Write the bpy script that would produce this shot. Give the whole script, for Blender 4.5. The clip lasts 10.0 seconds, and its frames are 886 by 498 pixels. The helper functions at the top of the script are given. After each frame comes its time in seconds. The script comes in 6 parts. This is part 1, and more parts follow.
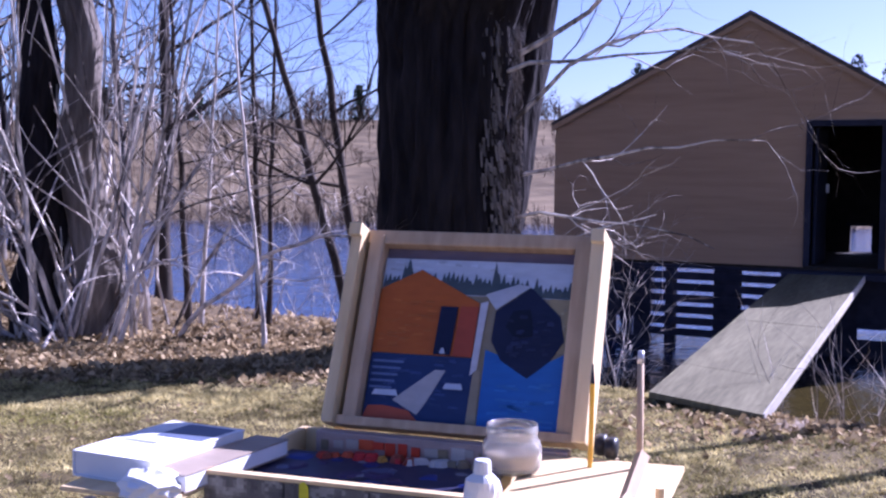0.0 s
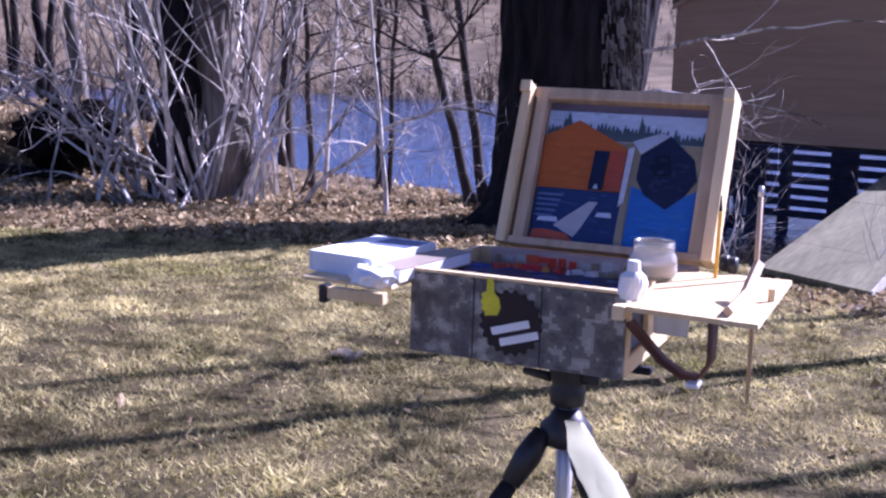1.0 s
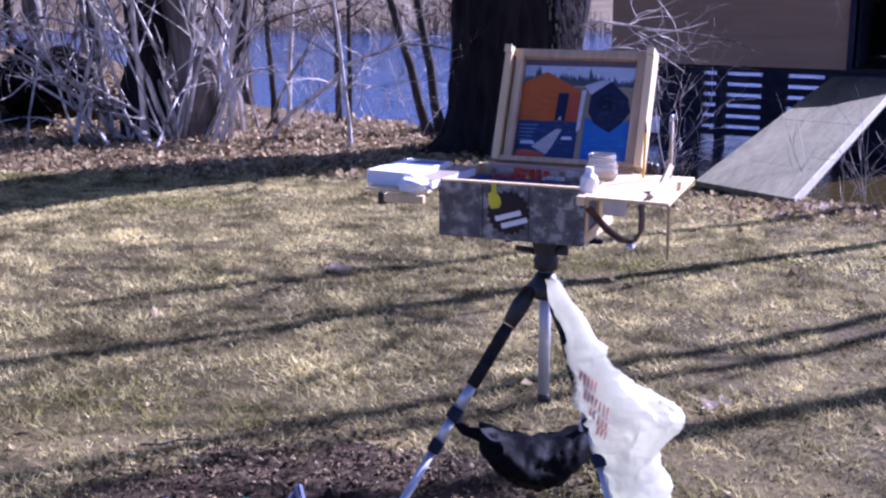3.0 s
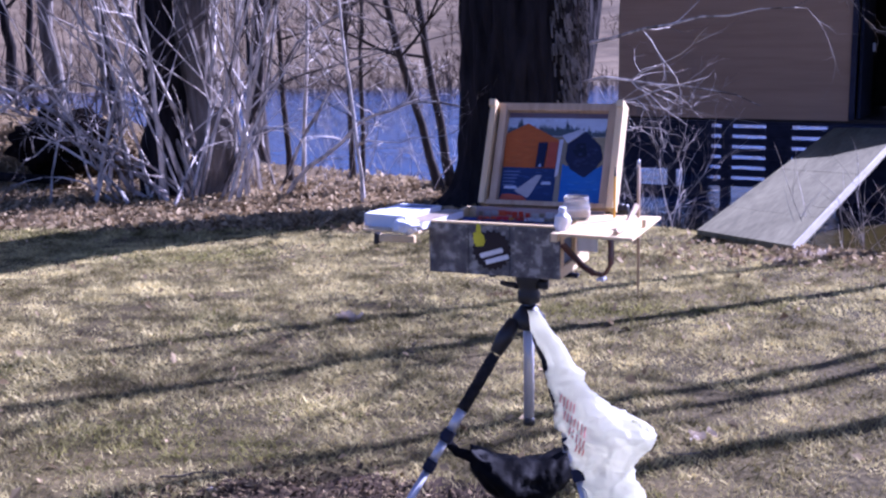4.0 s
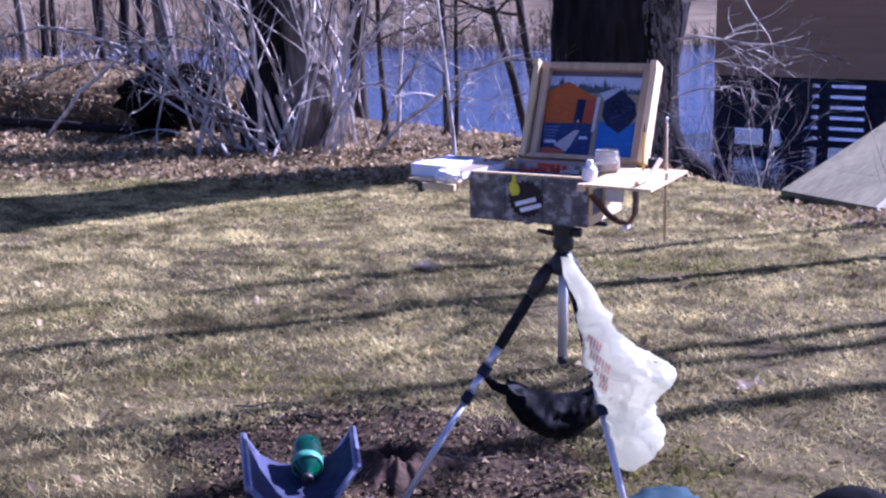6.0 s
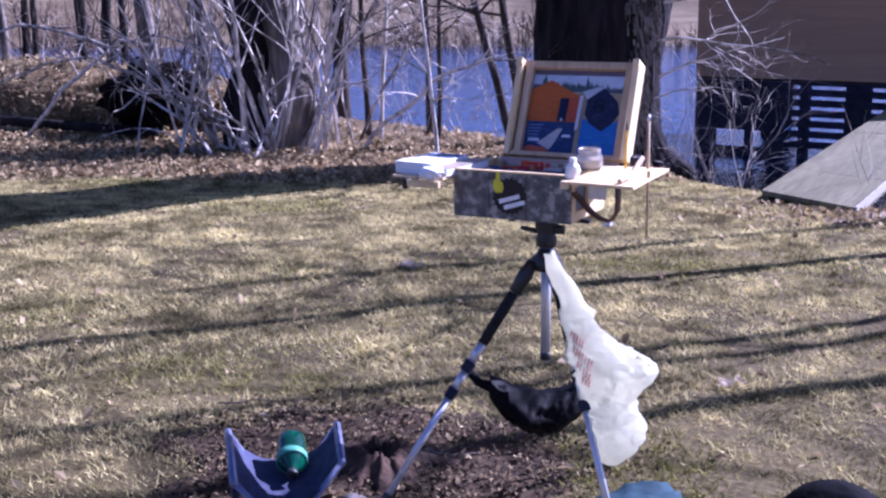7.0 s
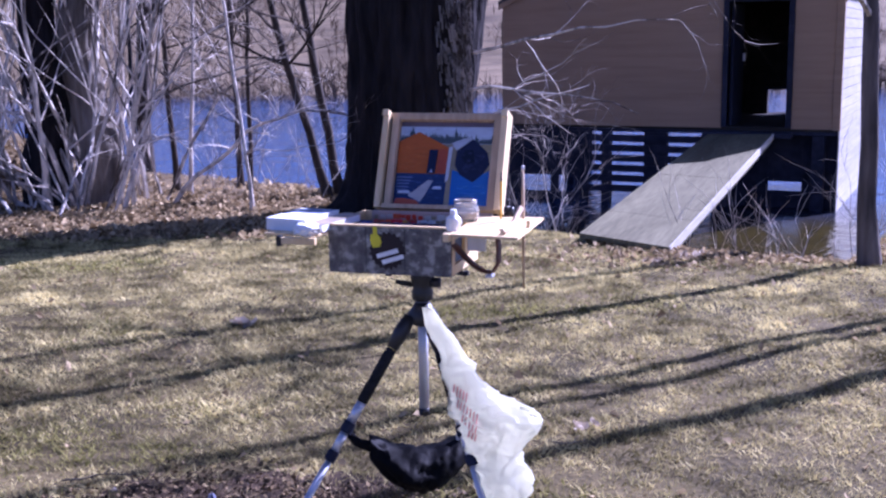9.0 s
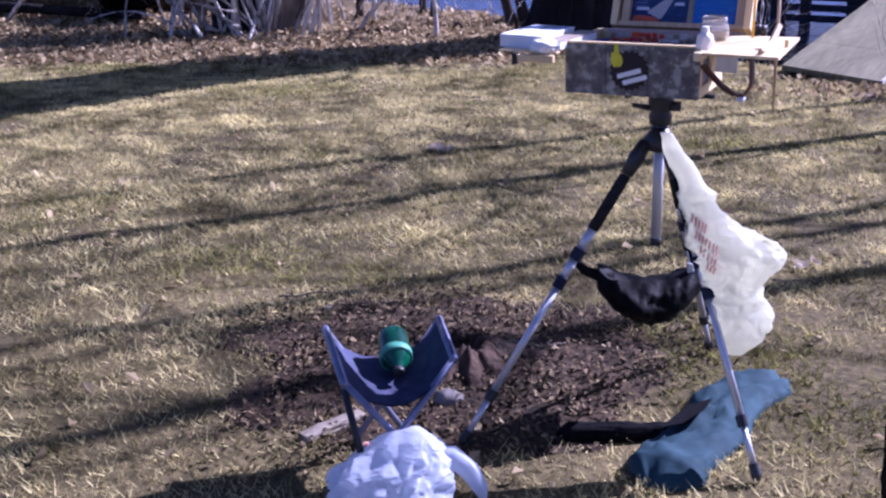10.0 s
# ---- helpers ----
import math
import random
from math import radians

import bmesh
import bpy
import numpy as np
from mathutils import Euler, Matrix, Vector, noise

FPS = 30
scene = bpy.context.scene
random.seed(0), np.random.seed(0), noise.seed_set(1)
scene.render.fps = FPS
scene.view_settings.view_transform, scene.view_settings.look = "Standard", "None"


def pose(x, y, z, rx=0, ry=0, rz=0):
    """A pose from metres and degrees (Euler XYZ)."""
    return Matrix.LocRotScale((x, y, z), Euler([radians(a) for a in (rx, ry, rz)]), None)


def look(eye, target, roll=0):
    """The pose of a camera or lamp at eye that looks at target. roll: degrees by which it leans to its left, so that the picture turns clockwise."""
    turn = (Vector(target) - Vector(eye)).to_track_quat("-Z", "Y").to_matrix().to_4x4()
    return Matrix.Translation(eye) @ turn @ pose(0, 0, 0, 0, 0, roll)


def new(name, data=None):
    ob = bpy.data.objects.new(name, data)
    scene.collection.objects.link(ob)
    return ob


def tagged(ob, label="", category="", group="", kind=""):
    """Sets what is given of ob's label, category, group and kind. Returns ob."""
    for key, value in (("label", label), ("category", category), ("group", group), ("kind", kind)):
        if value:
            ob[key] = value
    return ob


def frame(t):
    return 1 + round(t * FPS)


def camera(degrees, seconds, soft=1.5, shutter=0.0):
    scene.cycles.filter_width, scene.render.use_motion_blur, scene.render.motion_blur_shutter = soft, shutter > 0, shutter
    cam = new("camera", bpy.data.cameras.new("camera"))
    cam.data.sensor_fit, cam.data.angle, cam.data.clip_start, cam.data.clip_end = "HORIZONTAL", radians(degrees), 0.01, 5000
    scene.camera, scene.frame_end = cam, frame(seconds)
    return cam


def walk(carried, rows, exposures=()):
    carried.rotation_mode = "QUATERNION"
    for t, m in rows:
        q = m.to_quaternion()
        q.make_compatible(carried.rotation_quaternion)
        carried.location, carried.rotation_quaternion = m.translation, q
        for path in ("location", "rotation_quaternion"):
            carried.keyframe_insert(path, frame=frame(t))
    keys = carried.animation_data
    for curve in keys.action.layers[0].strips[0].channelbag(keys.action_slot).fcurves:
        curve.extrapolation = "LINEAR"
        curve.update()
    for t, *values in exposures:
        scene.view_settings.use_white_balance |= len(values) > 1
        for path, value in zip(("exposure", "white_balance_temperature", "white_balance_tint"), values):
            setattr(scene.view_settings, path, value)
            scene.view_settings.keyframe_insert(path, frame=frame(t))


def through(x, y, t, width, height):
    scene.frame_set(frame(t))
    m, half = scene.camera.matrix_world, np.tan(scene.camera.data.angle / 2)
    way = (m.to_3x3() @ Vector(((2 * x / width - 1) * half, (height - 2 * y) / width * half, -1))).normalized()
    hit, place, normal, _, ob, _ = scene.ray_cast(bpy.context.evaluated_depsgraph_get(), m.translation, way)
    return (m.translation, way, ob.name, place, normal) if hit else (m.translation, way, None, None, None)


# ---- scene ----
from mathutils.bvhtree import BVHTree

cam = camera(41.6, 10.0, soft=2.4)
PATH = [
    (0, (0.824, -1.527, 1.67), (-0.085, 0.249, 1.536), 0.6),
    (0.5, (0.933, -1.678, 1.684), (-0.114, 0.007, 1.423), 0.8),
    (1, (0.951, -1.971, 1.646), (-0.102, -0.305, 1.302), 1.7),
    (1.5, (0.99, -2.21, 1.69), (-0.02, -0.537, 1.265), 1.6),
    (2, (1.123, -2.471, 1.687), (0.13, -0.795, 1.235), 0.6),
    (2.5, (1.243, -2.703, 1.753), (0.273, -1.023, 1.266), 0.1),
    (4, (1.559, -3.158, 1.793), (0.56, -1.465, 1.428), -0.9),
    (4.5, (1.755, -3.167, 1.794), (0.654, -1.54, 1.422), -1.8),
    (5, (1.845, -3.225, 1.809), (0.7, -1.634, 1.411), -1.7),
    (5.5, (1.882, -3.271, 1.814), (0.768, -1.665, 1.39), -1.0),
    (6, (1.882, -3.292, 1.811), (0.74, -1.708, 1.378), -0.8),
    (7.5, (1.907, -3.328, 1.806), (0.85, -1.687, 1.372), 0.2),
    (8, (1.916, -3.333, 1.822), (1.013, -1.601, 1.394), 0.9),
    (8.5, (1.832, -3.358, 1.831), (0.992, -1.581, 1.464), 0.5),
    (9, (1.642, -3.373, 1.814), (0.813, -1.587, 1.459), -0.7),
    (9.5, (1.455, -3.371, 1.775), (0.575, -1.646, 1.276), -1.1),
    (10, (1.393, -3.356, 1.751), (0.347, -1.77, 1.125), -1.2),
]
walk(cam, [(t, look(eye, aim, roll)) for t, eye, aim, roll in PATH], exposures=[(0, 1.50, 4930, 44), (2, 1.53, 4820, 46), (4, 1.48, 4690, 47), (6, 1.48, 4710, 47), (8, 1.48, 4740, 46), (9, 1.47, 4690, 47), (10, 1.34, 4820, 46)])

# ---- light ----
RX, RY = 0.893, 0.45            # right of the first view, in the plan
AX, AY = -0.45, 0.893           # ahead of the first view, in the plan


def uv(u, v, z=0.0):
    return Vector((u * RX + v * AX, u * RY + v * AY, z))


SUN_UV, SUN_EL = (0.83, 0.558), radians(37)
sun_flat = uv(*SUN_UV).normalized()
sun_dir = Vector((sun_flat.x * math.cos(SUN_EL), sun_flat.y * math.cos(SUN_EL), math.sin(SUN_EL)))
sun_data = bpy.data.lights.new("sun", "SUN")
sun_data.energy, sun_data.angle, sun_data.color = 5.0, radians(0.47), (1.0, 0.93, 0.82)
sun = new("sun", sun_data)
sun.matrix_world = look(sun_dir * 60, (0, 0, 0))

world = bpy.data.worlds.new("sky")
scene.world = world
world.use_nodes = True
wn = world.node_tree
sky = wn.nodes.new("ShaderNodeTexSky")
sky.sky_type, sky.sun_disc = "NISHITA", False
sky.sun_elevation, sky.sun_rotation = SUN_EL, math.atan2(sun_flat.x, sun_flat.y)
sky.air_density, sky.dust_density, sky.ozone_density = 0.6, 0.9, 0.8
wn.links.new(sky.outputs[0], wn.nodes["Background"].inputs[0])
wn.nodes["Background"].inputs[1].default_value = 0.05


# ---- materials ----
def shader(name, c1, c2, scale=8.0, rough=0.7, bump=0.2, metal=0.0, stretch=(1, 1, 1), big=None, island=0.0, per_object=0.0,
           spec=0.14, contrast=0.25, dist=0.01, detail=8.0, through=0.0):
    """Two noises (grain and stains) between two colours, with relief; island and per_object shift the value of each piece."""
    m = bpy.data.materials.new(name)
    m.use_nodes = True
    t = m.node_tree
    n, l = t.nodes, t.links
    b = n["Principled BSDF"]
    tc, mp = n.new("ShaderNodeTexCoord"), n.new("ShaderNodeMapping")
    mp.inputs["Scale"].default_value = stretch
    l.new(tc.outputs["Object"], mp.inputs[0])
    fine, broad = n.new("ShaderNodeTexNoise"), n.new("ShaderNodeTexNoise")
    fine.inputs["Scale"].default_value, fine.inputs["Detail"].default_value = scale, detail
    broad.inputs["Scale"].default_value, broad.inputs["Detail"].default_value = (big or scale / 7), 4
    l.new(mp.outputs[0], fine.inputs[0]), l.new(mp.outputs[0], broad.inputs[0])
    add = n.new("ShaderNodeMath")
    add.operation = "ADD"
    l.new(fine.outputs[0], add.inputs[0]), l.new(broad.outputs[0], add.inputs[1])
    last = add
    if island:
        g, mul = n.new("ShaderNodeNewGeometry"), n.new("ShaderNodeMath")
        mul.operation, mul.inputs[1].default_value, mul.inputs[2].default_value = "MULTIPLY_ADD", island, -island / 2
        l.new(g.outputs["Random Per Island"], mul.inputs[0])
        s = n.new("ShaderNodeMath")
        l.new(last.outputs[0], s.inputs[0]), l.new(mul.outputs[0], s.inputs[1])
        last = s
    if per_object:
        g, mul = n.new("ShaderNodeObjectInfo"), n.new("ShaderNodeMath")
        mul.operation, mul.inputs[1].default_value, mul.inputs[2].default_value = "MULTIPLY_ADD", per_object, -per_object / 2
        l.new(g.outputs["Random"], mul.inputs[0])
        s = n.new("ShaderNodeMath")
        l.new(last.outputs[0], s.inputs[0]), l.new(mul.outputs[0], s.inputs[1])
        last = s
    ramp = n.new("ShaderNodeMapRange")
    ramp.inputs["From Min"].default_value, ramp.inputs["From Max"].default_value = 1.0 - contrast, 1.0 + contrast
    l.new(last.outputs[0], ramp.inputs["Value"])
    mix = n.new("ShaderNodeMix")
    mix.data_type = "RGBA"
    mix.inputs[6].default_value, mix.inputs[7].default_value = (*c1, 1), (*c2, 1)
    l.new(ramp.outputs[0], mix.inputs[0])
    l.new(mix.outputs[2], b.inputs["Base Color"])
    rr = n.new("ShaderNodeMapRange")
    rr.inputs["To Min"].default_value, rr.inputs["To Max"].default_value = max(0.02, rough - 0.1), min(1, rough + 0.1)
    l.new(fine.outputs[0], rr.inputs["Value"])
    l.new(rr.outputs[0], b.inputs["Roughness"])
    b.inputs["Metallic"].default_value = metal
    b.inputs["Specular IOR Level"].default_value = spec
    if bump:
        bp = n.new("ShaderNodeBump")
        bp.inputs["Strength"].default_value, bp.inputs["Distance"].default_value = bump, dist
        l.new(fine.outputs[0], bp.inputs["Height"])
        l.new(bp.outputs[0], b.inputs["Normal"])
    if through:
        tr, mx = n.new("ShaderNodeBsdfTranslucent"), n.new("ShaderNodeMixShader")
        mx.inputs[0].default_value = through
        l.new(mix.outputs[2], tr.inputs[0])
        l.new(b.outputs[0], mx.inputs[1]), l.new(tr.outputs[0], mx.inputs[2])
        l.new(mx.outputs[0], n["Material Output"].inputs[0])
    return m


M = {}
M["soil"] = shader("dormant_lawn", (0.030, 0.024, 0.010), (0.15, 0.117, 0.052), 26, 0.95, 0.6, big=1.1, contrast=0.3, dist=0.03)
M["grass"] = shader("dry_grass", (0.097, 0.083, 0.027), (0.85, 0.73, 0.33), 4.5, 0.8, 0, big=1.3, island=0.18, contrast=0.25, detail=5, through=0.36)
M["greengrass"] = shader("green_grass", (0.10, 0.098, 0.022), (0.39, 0.355, 0.115), 3.0, 0.8, 0, island=0.5, through=0.5)
M["litter"] = shader("dead_leaves", (0.12, 0.080, 0.038), (0.58, 0.45, 0.25), 9, 0.75, 0, island=0.9, contrast=0.5, through=0.3)
M["floor"] = shader("leafy_forest_floor", (0.038, 0.027, 0.014), (0.19, 0.140, 0.075), 14, 0.95, 0.8, big=0.9, dist=0.03)
M["chips"] = shader("dark_leaf_bits", (0.010, 0.007, 0.004), (0.22, 0.158, 0.080), 9, 0.8, 0, island=0.9, contrast=0.42)
M["dirt"] = shader("bare_dirt", (0.014, 0.009, 0.005), (0.075, 0.050, 0.030), 30, 0.95, 0.8, dist=0.02)
# near-black base carries the shade on the great trunk
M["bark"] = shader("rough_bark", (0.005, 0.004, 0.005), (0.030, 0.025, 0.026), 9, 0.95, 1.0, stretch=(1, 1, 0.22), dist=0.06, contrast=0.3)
# lighter bark for the great trunk's sunlit side; also colours the stones
M["flake"] = shader("sunlit_loose_bark", (0.045, 0.038, 0.033), (0.27, 0.24, 0.215), 16, 0.9, 0.6, stretch=(1, 1, 0.3), island=0.5)
M["midbark"] = shader("furrowed_grey_bark", (0.045, 0.038, 0.036), (0.19, 0.16, 0.145), 12, 0.9, 0.9, stretch=(1, 1, 0.18), dist=0.03)
M["twig"] = shader("grey_twig_bark", (0.075, 0.062, 0.052), (0.68, 0.61, 0.54), 14, 0.8, 0.4, stretch=(1, 1, 0.3), island=0.5, contrast=0.17)
M["darktwig"] = shader("dark_twig_bark", (0.022, 0.017, 0.015), (0.065, 0.052, 0.044), 14, 0.85, 0.4, stretch=(1, 1, 0.3), island=0.4)
M["greybark"] = shader("grey_bark", (0.075, 0.062, 0.053), (0.25, 0.218, 0.185), 12, 0.9, 0.9, stretch=(1, 1, 0.18), dist=0.03)
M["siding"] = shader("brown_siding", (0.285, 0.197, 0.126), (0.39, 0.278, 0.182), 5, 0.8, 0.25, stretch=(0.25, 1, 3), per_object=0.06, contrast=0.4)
# siding lightened to carry direct sun, for the house side and ramp edge
M["sunlit_siding"] = shader("sunlit_pale_siding", (0.36, 0.34, 0.30), (0.50, 0.47, 0.42), 5, 0.7, 0.2, stretch=(1, 0.25, 3), per_object=0.1)
M["dark_wood"] = shader("dark_blue_stained_wood", (0.016, 0.018, 0.032), (0.035, 0.038, 0.06), 9, 0.8, 0.4, per_object=0.1)
M["roofing"] = shader("dark_shingles", (0.05, 0.045, 0.042), (0.11, 0.10, 0.095), 12, 0.9, 0.5, per_object=0.1)
M["ramp"] = shader("weathered_plank", (0.075, 0.068, 0.038), (0.200, 0.184, 0.112), 7, 0.9, 0.5, stretch=(4, 0.5, 1), big=0.9, per_object=0.05, contrast=0.35, spec=0.2)
# near-black base puts the gloom of the unlit room into its wood
M["inside"] = shader("unlit_interior_wood", (0.02, 0.017, 0.015), (0.05, 0.042, 0.036), 6, 0.9, 0.2)
M["far_field"] = shader("far_field_grass", (0.060, 0.044, 0.026), (0.20, 0.152, 0.092), 0.5, 0.95, 0.5, big=0.07, contrast=0.3, dist=0.4)
M["far_wood"] = shader("far_bare_trees", (0.045, 0.030, 0.020), (0.20, 0.142, 0.098), 0.6, 0.95, 0, island=0.6)
M["conifer"] = shader("far_conifer", (0.02, 0.03, 0.018), (0.05, 0.07, 0.04), 1.0, 0.95, 0, island=0.5)
M["pine"] = shader("planed_pine", (0.62, 0.45, 0.225), (0.80, 0.62, 0.345), 9, 0.55, 0.15, stretch=(6, 1, 1), per_object=0.15, spec=0.4)
M["pine_worn"] = shader("worn_pine", (0.42, 0.30, 0.18), (0.60, 0.45, 0.29), 10, 0.65, 0.2, stretch=(5, 1, 1), big=3, per_object=0.2)
M["white"] = shader("white_plastic", (0.74, 0.74, 0.74), (0.86, 0.86, 0.85), 20, 0.4, 0.05, spec=0.4)
M["paper"] = shader("white_card", (0.72, 0.72, 0.73), (0.84, 0.84, 0.85), 12, 0.8, 0.08, spec=0.4)
M["black"] = shader("black_plastic", (0.012, 0.012, 0.014), (0.03, 0.03, 0.034), 20, 0.45, 0.1, spec=0.4)
M["alu"] = shader("brushed_aluminium", (0.52, 0.52, 0.55), (0.68, 0.68, 0.71), 40, 0.38, 0.05, metal=0.45, stretch=(1, 1, 0.1), spec=0.4)
M["foam"] = shader("black_foam", (0.010, 0.010, 0.012), (0.028, 0.027, 0.03), 60, 0.9, 0.4)
M["nylon_black"] = shader("black_nylon", (0.004, 0.004, 0.005), (0.010, 0.010, 0.012), 40, 0.9, 0.4, spec=0.06)
M["bag_black"] = shader("black_bag_film", (0.003, 0.003, 0.004), (0.009, 0.009, 0.011), 22, 0.60, 0.5, spec=0.06)
M["leather"] = shader("brown_leather", (0.06, 0.022, 0.014), (0.14, 0.055, 0.03), 20, 0.5, 0.3, spec=0.4)
M["blue_cloth"] = shader("navy_stool_cloth", (0.030, 0.033, 0.066), (0.065, 0.07, 0.12), 30, 0.75, 0.3)
M["blue_tube"] = shader("grey_blue_tube", (0.16, 0.17, 0.26), (0.26, 0.27, 0.36), 30, 0.35, 0.1, metal=0.5, spec=0.4)
M["teal"] = shader("teal_fabric", (0.010, 0.028, 0.038), (0.035, 0.07, 0.088), 8, 0.8, 0.4)
M["red"] = shader("red_ink", (0.82, 0.34, 0.26), (0.88, 0.48, 0.40), 20, 0.5, 0)
M["green_bottle"] = shader("green_plastic", (0.002, 0.030, 0.017), (0.006, 0.085, 0.045), 6, 0.15, 0.1, spec=0.7)
M["jar_fill"] = shader("grey_solvent", (0.48, 0.40, 0.32), (0.60, 0.51, 0.42), 6, 0.2, 0.05, spec=0.4)
M["pencil"] = shader("yellow_paint", (0.62, 0.34, 0.02), (0.78, 0.46, 0.05), 30, 0.4, 0.05, spec=0.4)
M["hollow"] = shader("black_rotten_wood", (0.003, 0.002, 0.002), (0.012, 0.009, 0.008), 12, 0.95, 0.9, dist=0.05, spec=0.03)
M["stump"] = shader("rotten_wood", (0.006, 0.004, 0.003), (0.085, 0.055, 0.038), 22, 0.95, 0.9, stretch=(1, 1, 0.3), contrast=0.2, dist=0.02)


def plain_water():
    m = bpy.data.materials.new("pond_water")
    m.use_nodes = True
    n, l = m.node_tree.nodes, m.node_tree.links
    b = n["Principled BSDF"]
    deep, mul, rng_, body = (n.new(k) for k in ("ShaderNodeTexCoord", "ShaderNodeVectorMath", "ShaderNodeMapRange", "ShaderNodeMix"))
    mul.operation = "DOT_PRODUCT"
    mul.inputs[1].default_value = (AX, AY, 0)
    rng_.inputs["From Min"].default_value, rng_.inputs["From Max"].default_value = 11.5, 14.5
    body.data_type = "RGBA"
    # murky brown near shore; farther out, blue of reflected sky put into colour
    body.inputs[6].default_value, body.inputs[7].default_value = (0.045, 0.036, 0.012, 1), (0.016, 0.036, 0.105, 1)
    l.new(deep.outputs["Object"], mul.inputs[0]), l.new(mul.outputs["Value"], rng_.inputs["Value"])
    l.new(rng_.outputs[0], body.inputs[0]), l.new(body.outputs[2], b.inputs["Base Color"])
    b.inputs["Roughness"].default_value = 0.06
    b.inputs["IOR"].default_value = 1.33
    b.inputs["Specular IOR Level"].default_value = 0.6
    tc = n.new("ShaderNodeTexCoord")
    last = None
    for size, deep in ((1.6, 0.05), (7.0, 0.022)):
        wv, bp = n.new("ShaderNodeTexNoise"), n.new("ShaderNodeBump")
        wv.inputs["Scale"].default_value, wv.inputs["Detail"].default_value = size, 3
        bp.inputs["Strength"].default_value, bp.inputs["Distance"].default_value = 1.0, deep
        l.new(tc.outputs["Object"], wv.inputs[0]), l.new(wv.outputs[0], bp.inputs["Height"])
        if last:
            l.new(last.outputs[0], bp.inputs["Normal"])
        last = bp
    l.new(last.outputs[0], b.inputs["Normal"])
    return m


M["water"] = plain_water()


def glass(name, tint):
    m = bpy.data.materials.new(name)
    m.use_nodes = True
    b = m.node_tree.nodes["Principled BSDF"]
    b.inputs["Base Color"].default_value = (*tint, 1)
    b.inputs["Roughness"].default_value = 0.03
    b.inputs["Transmission Weight"].default_value = 1.0
    b.inputs["IOR"].default_value = 1.45
    return m


M["glass"] = glass("clear_glass", (0.90, 0.88, 0.82))
M["glass"].node_tree.nodes["Principled BSDF"].inputs["Transmission Weight"].default_value = 0.85
M["glass"].node_tree.nodes["Principled BSDF"].inputs["Roughness"].default_value = 0.08
PAINTS = {}


def paint(name, c, k=0.75):
    """Brushed artist's paint of one hue."""
    if name not in PAINTS:
        PAINTS[name] = shader(name, tuple(x * k for x in c), c, 28, 0.5, 0.3, stretch=(1, 1, 2.5), contrast=0.3, dist=0.004, spec=0.3)
    return PAINTS[name]


# ---- mesh helpers ----
def finish(bm, name, material, smooth=False):
    me = bpy.data.meshes.new(name)
    bm.to_mesh(me)
    bm.free()
    me.materials.append(material)
    if smooth:
        me.polygons.foreach_set("use_smooth", [True] * len(me.polygons))
    return me


def thing(name, label, category, m=None, group="", kind=""):
    ob = tagged(new(name), label, category, group, kind)
    if m is not None:
        ob.matrix_world = m
    return ob


def part(name, bm, material, parent, label="", smooth=False, m=None):
    ob = new(name, finish(bm, name, material, smooth))
    ob.parent = parent
    if m is not None:
        ob.matrix_local = m
    if label:
        tagged(ob, label)
    return ob


def solid(name, bm, material, label="", category="", group="", kind="", smooth=False, m=None):
    ob = tagged(new(name, finish(bm, name, material, smooth)), label, category, group, kind)
    if m is not None:
        ob.matrix_world = m
    return ob


def add_box(bm, lo, hi, bevel=0.0, m=None):
    c = [(lo[i] + hi[i]) / 2 for i in range(3)]
    s = [hi[i] - lo[i] for i in range(3)]
    mat = Matrix.Translation(c) @ Matrix.Diagonal((*s, 1))
    if m is not None:
        mat = m @ mat
    r = bmesh.ops.create_cube(bm, size=1, matrix=mat)
    if bevel:
        es = list({e for v in r["verts"] for e in v.link_edges})
        bmesh.ops.bevel(bm, geom=es, offset=bevel, segments=2, affect="EDGES", profile=0.6)
    return bm


def box(lo, hi, bevel=0.0):
    return add_box(bmesh.new(), lo, hi, bevel)


def prism(poly, y0, y1):
    """An outline in x and z, made thick from y0 to y1."""
    bm = bmesh.new()
    a = [bm.verts.new((x, y0, z)) for x, z in poly]
    b = [bm.verts.new((x, y1, z)) for x, z in poly]
    bm.faces.new(a)
    bm.faces.new(b[::-1])
    n = len(poly)
    for i in range(n):
        bm.faces.new((a[(i + 1) % n], a[i], b[i], b[(i + 1) % n]))
    bmesh.ops.recalc_face_normals(bm, faces=bm.faces)
    return bm


def ring_frame(d):
    d = d.normalized()
    s = d.cross(Vector((0, 0, 1)) if abs(d.z) < 0.9 else Vector((1, 0, 0))).normalized()
    return s, s.cross(d)


def add_tube(bm, pts, radii, sides=8, cap=True):
    pts = [Vector(p) for p in pts]
    rings = []
    for i, p in enumerate(pts):
        d = pts[min(i + 1, len(pts) - 1)] - pts[max(i - 1, 0)]
        s, w = ring_frame(d)
        r = radii[i] if hasattr(radii, "__len__") else radii
        rings.append([bm.verts.new(p + (s * math.cos(k * math.tau / sides) + w * math.sin(k * math.tau / sides)) * r) for k in range(sides)])
    for a, b in zip(rings, rings[1:]):
        for k in range(sides):
            bm.faces.new((a[k], a[(k + 1) % sides], b[(k + 1) % sides], b[k]))
    if cap:
        bm.faces.new(rings[0][::-1]), bm.faces.new(rings[-1])
    return bm


def tube(pts, radii, sides=8):
    return add_tube(bmesh.new(), pts, radii, sides)


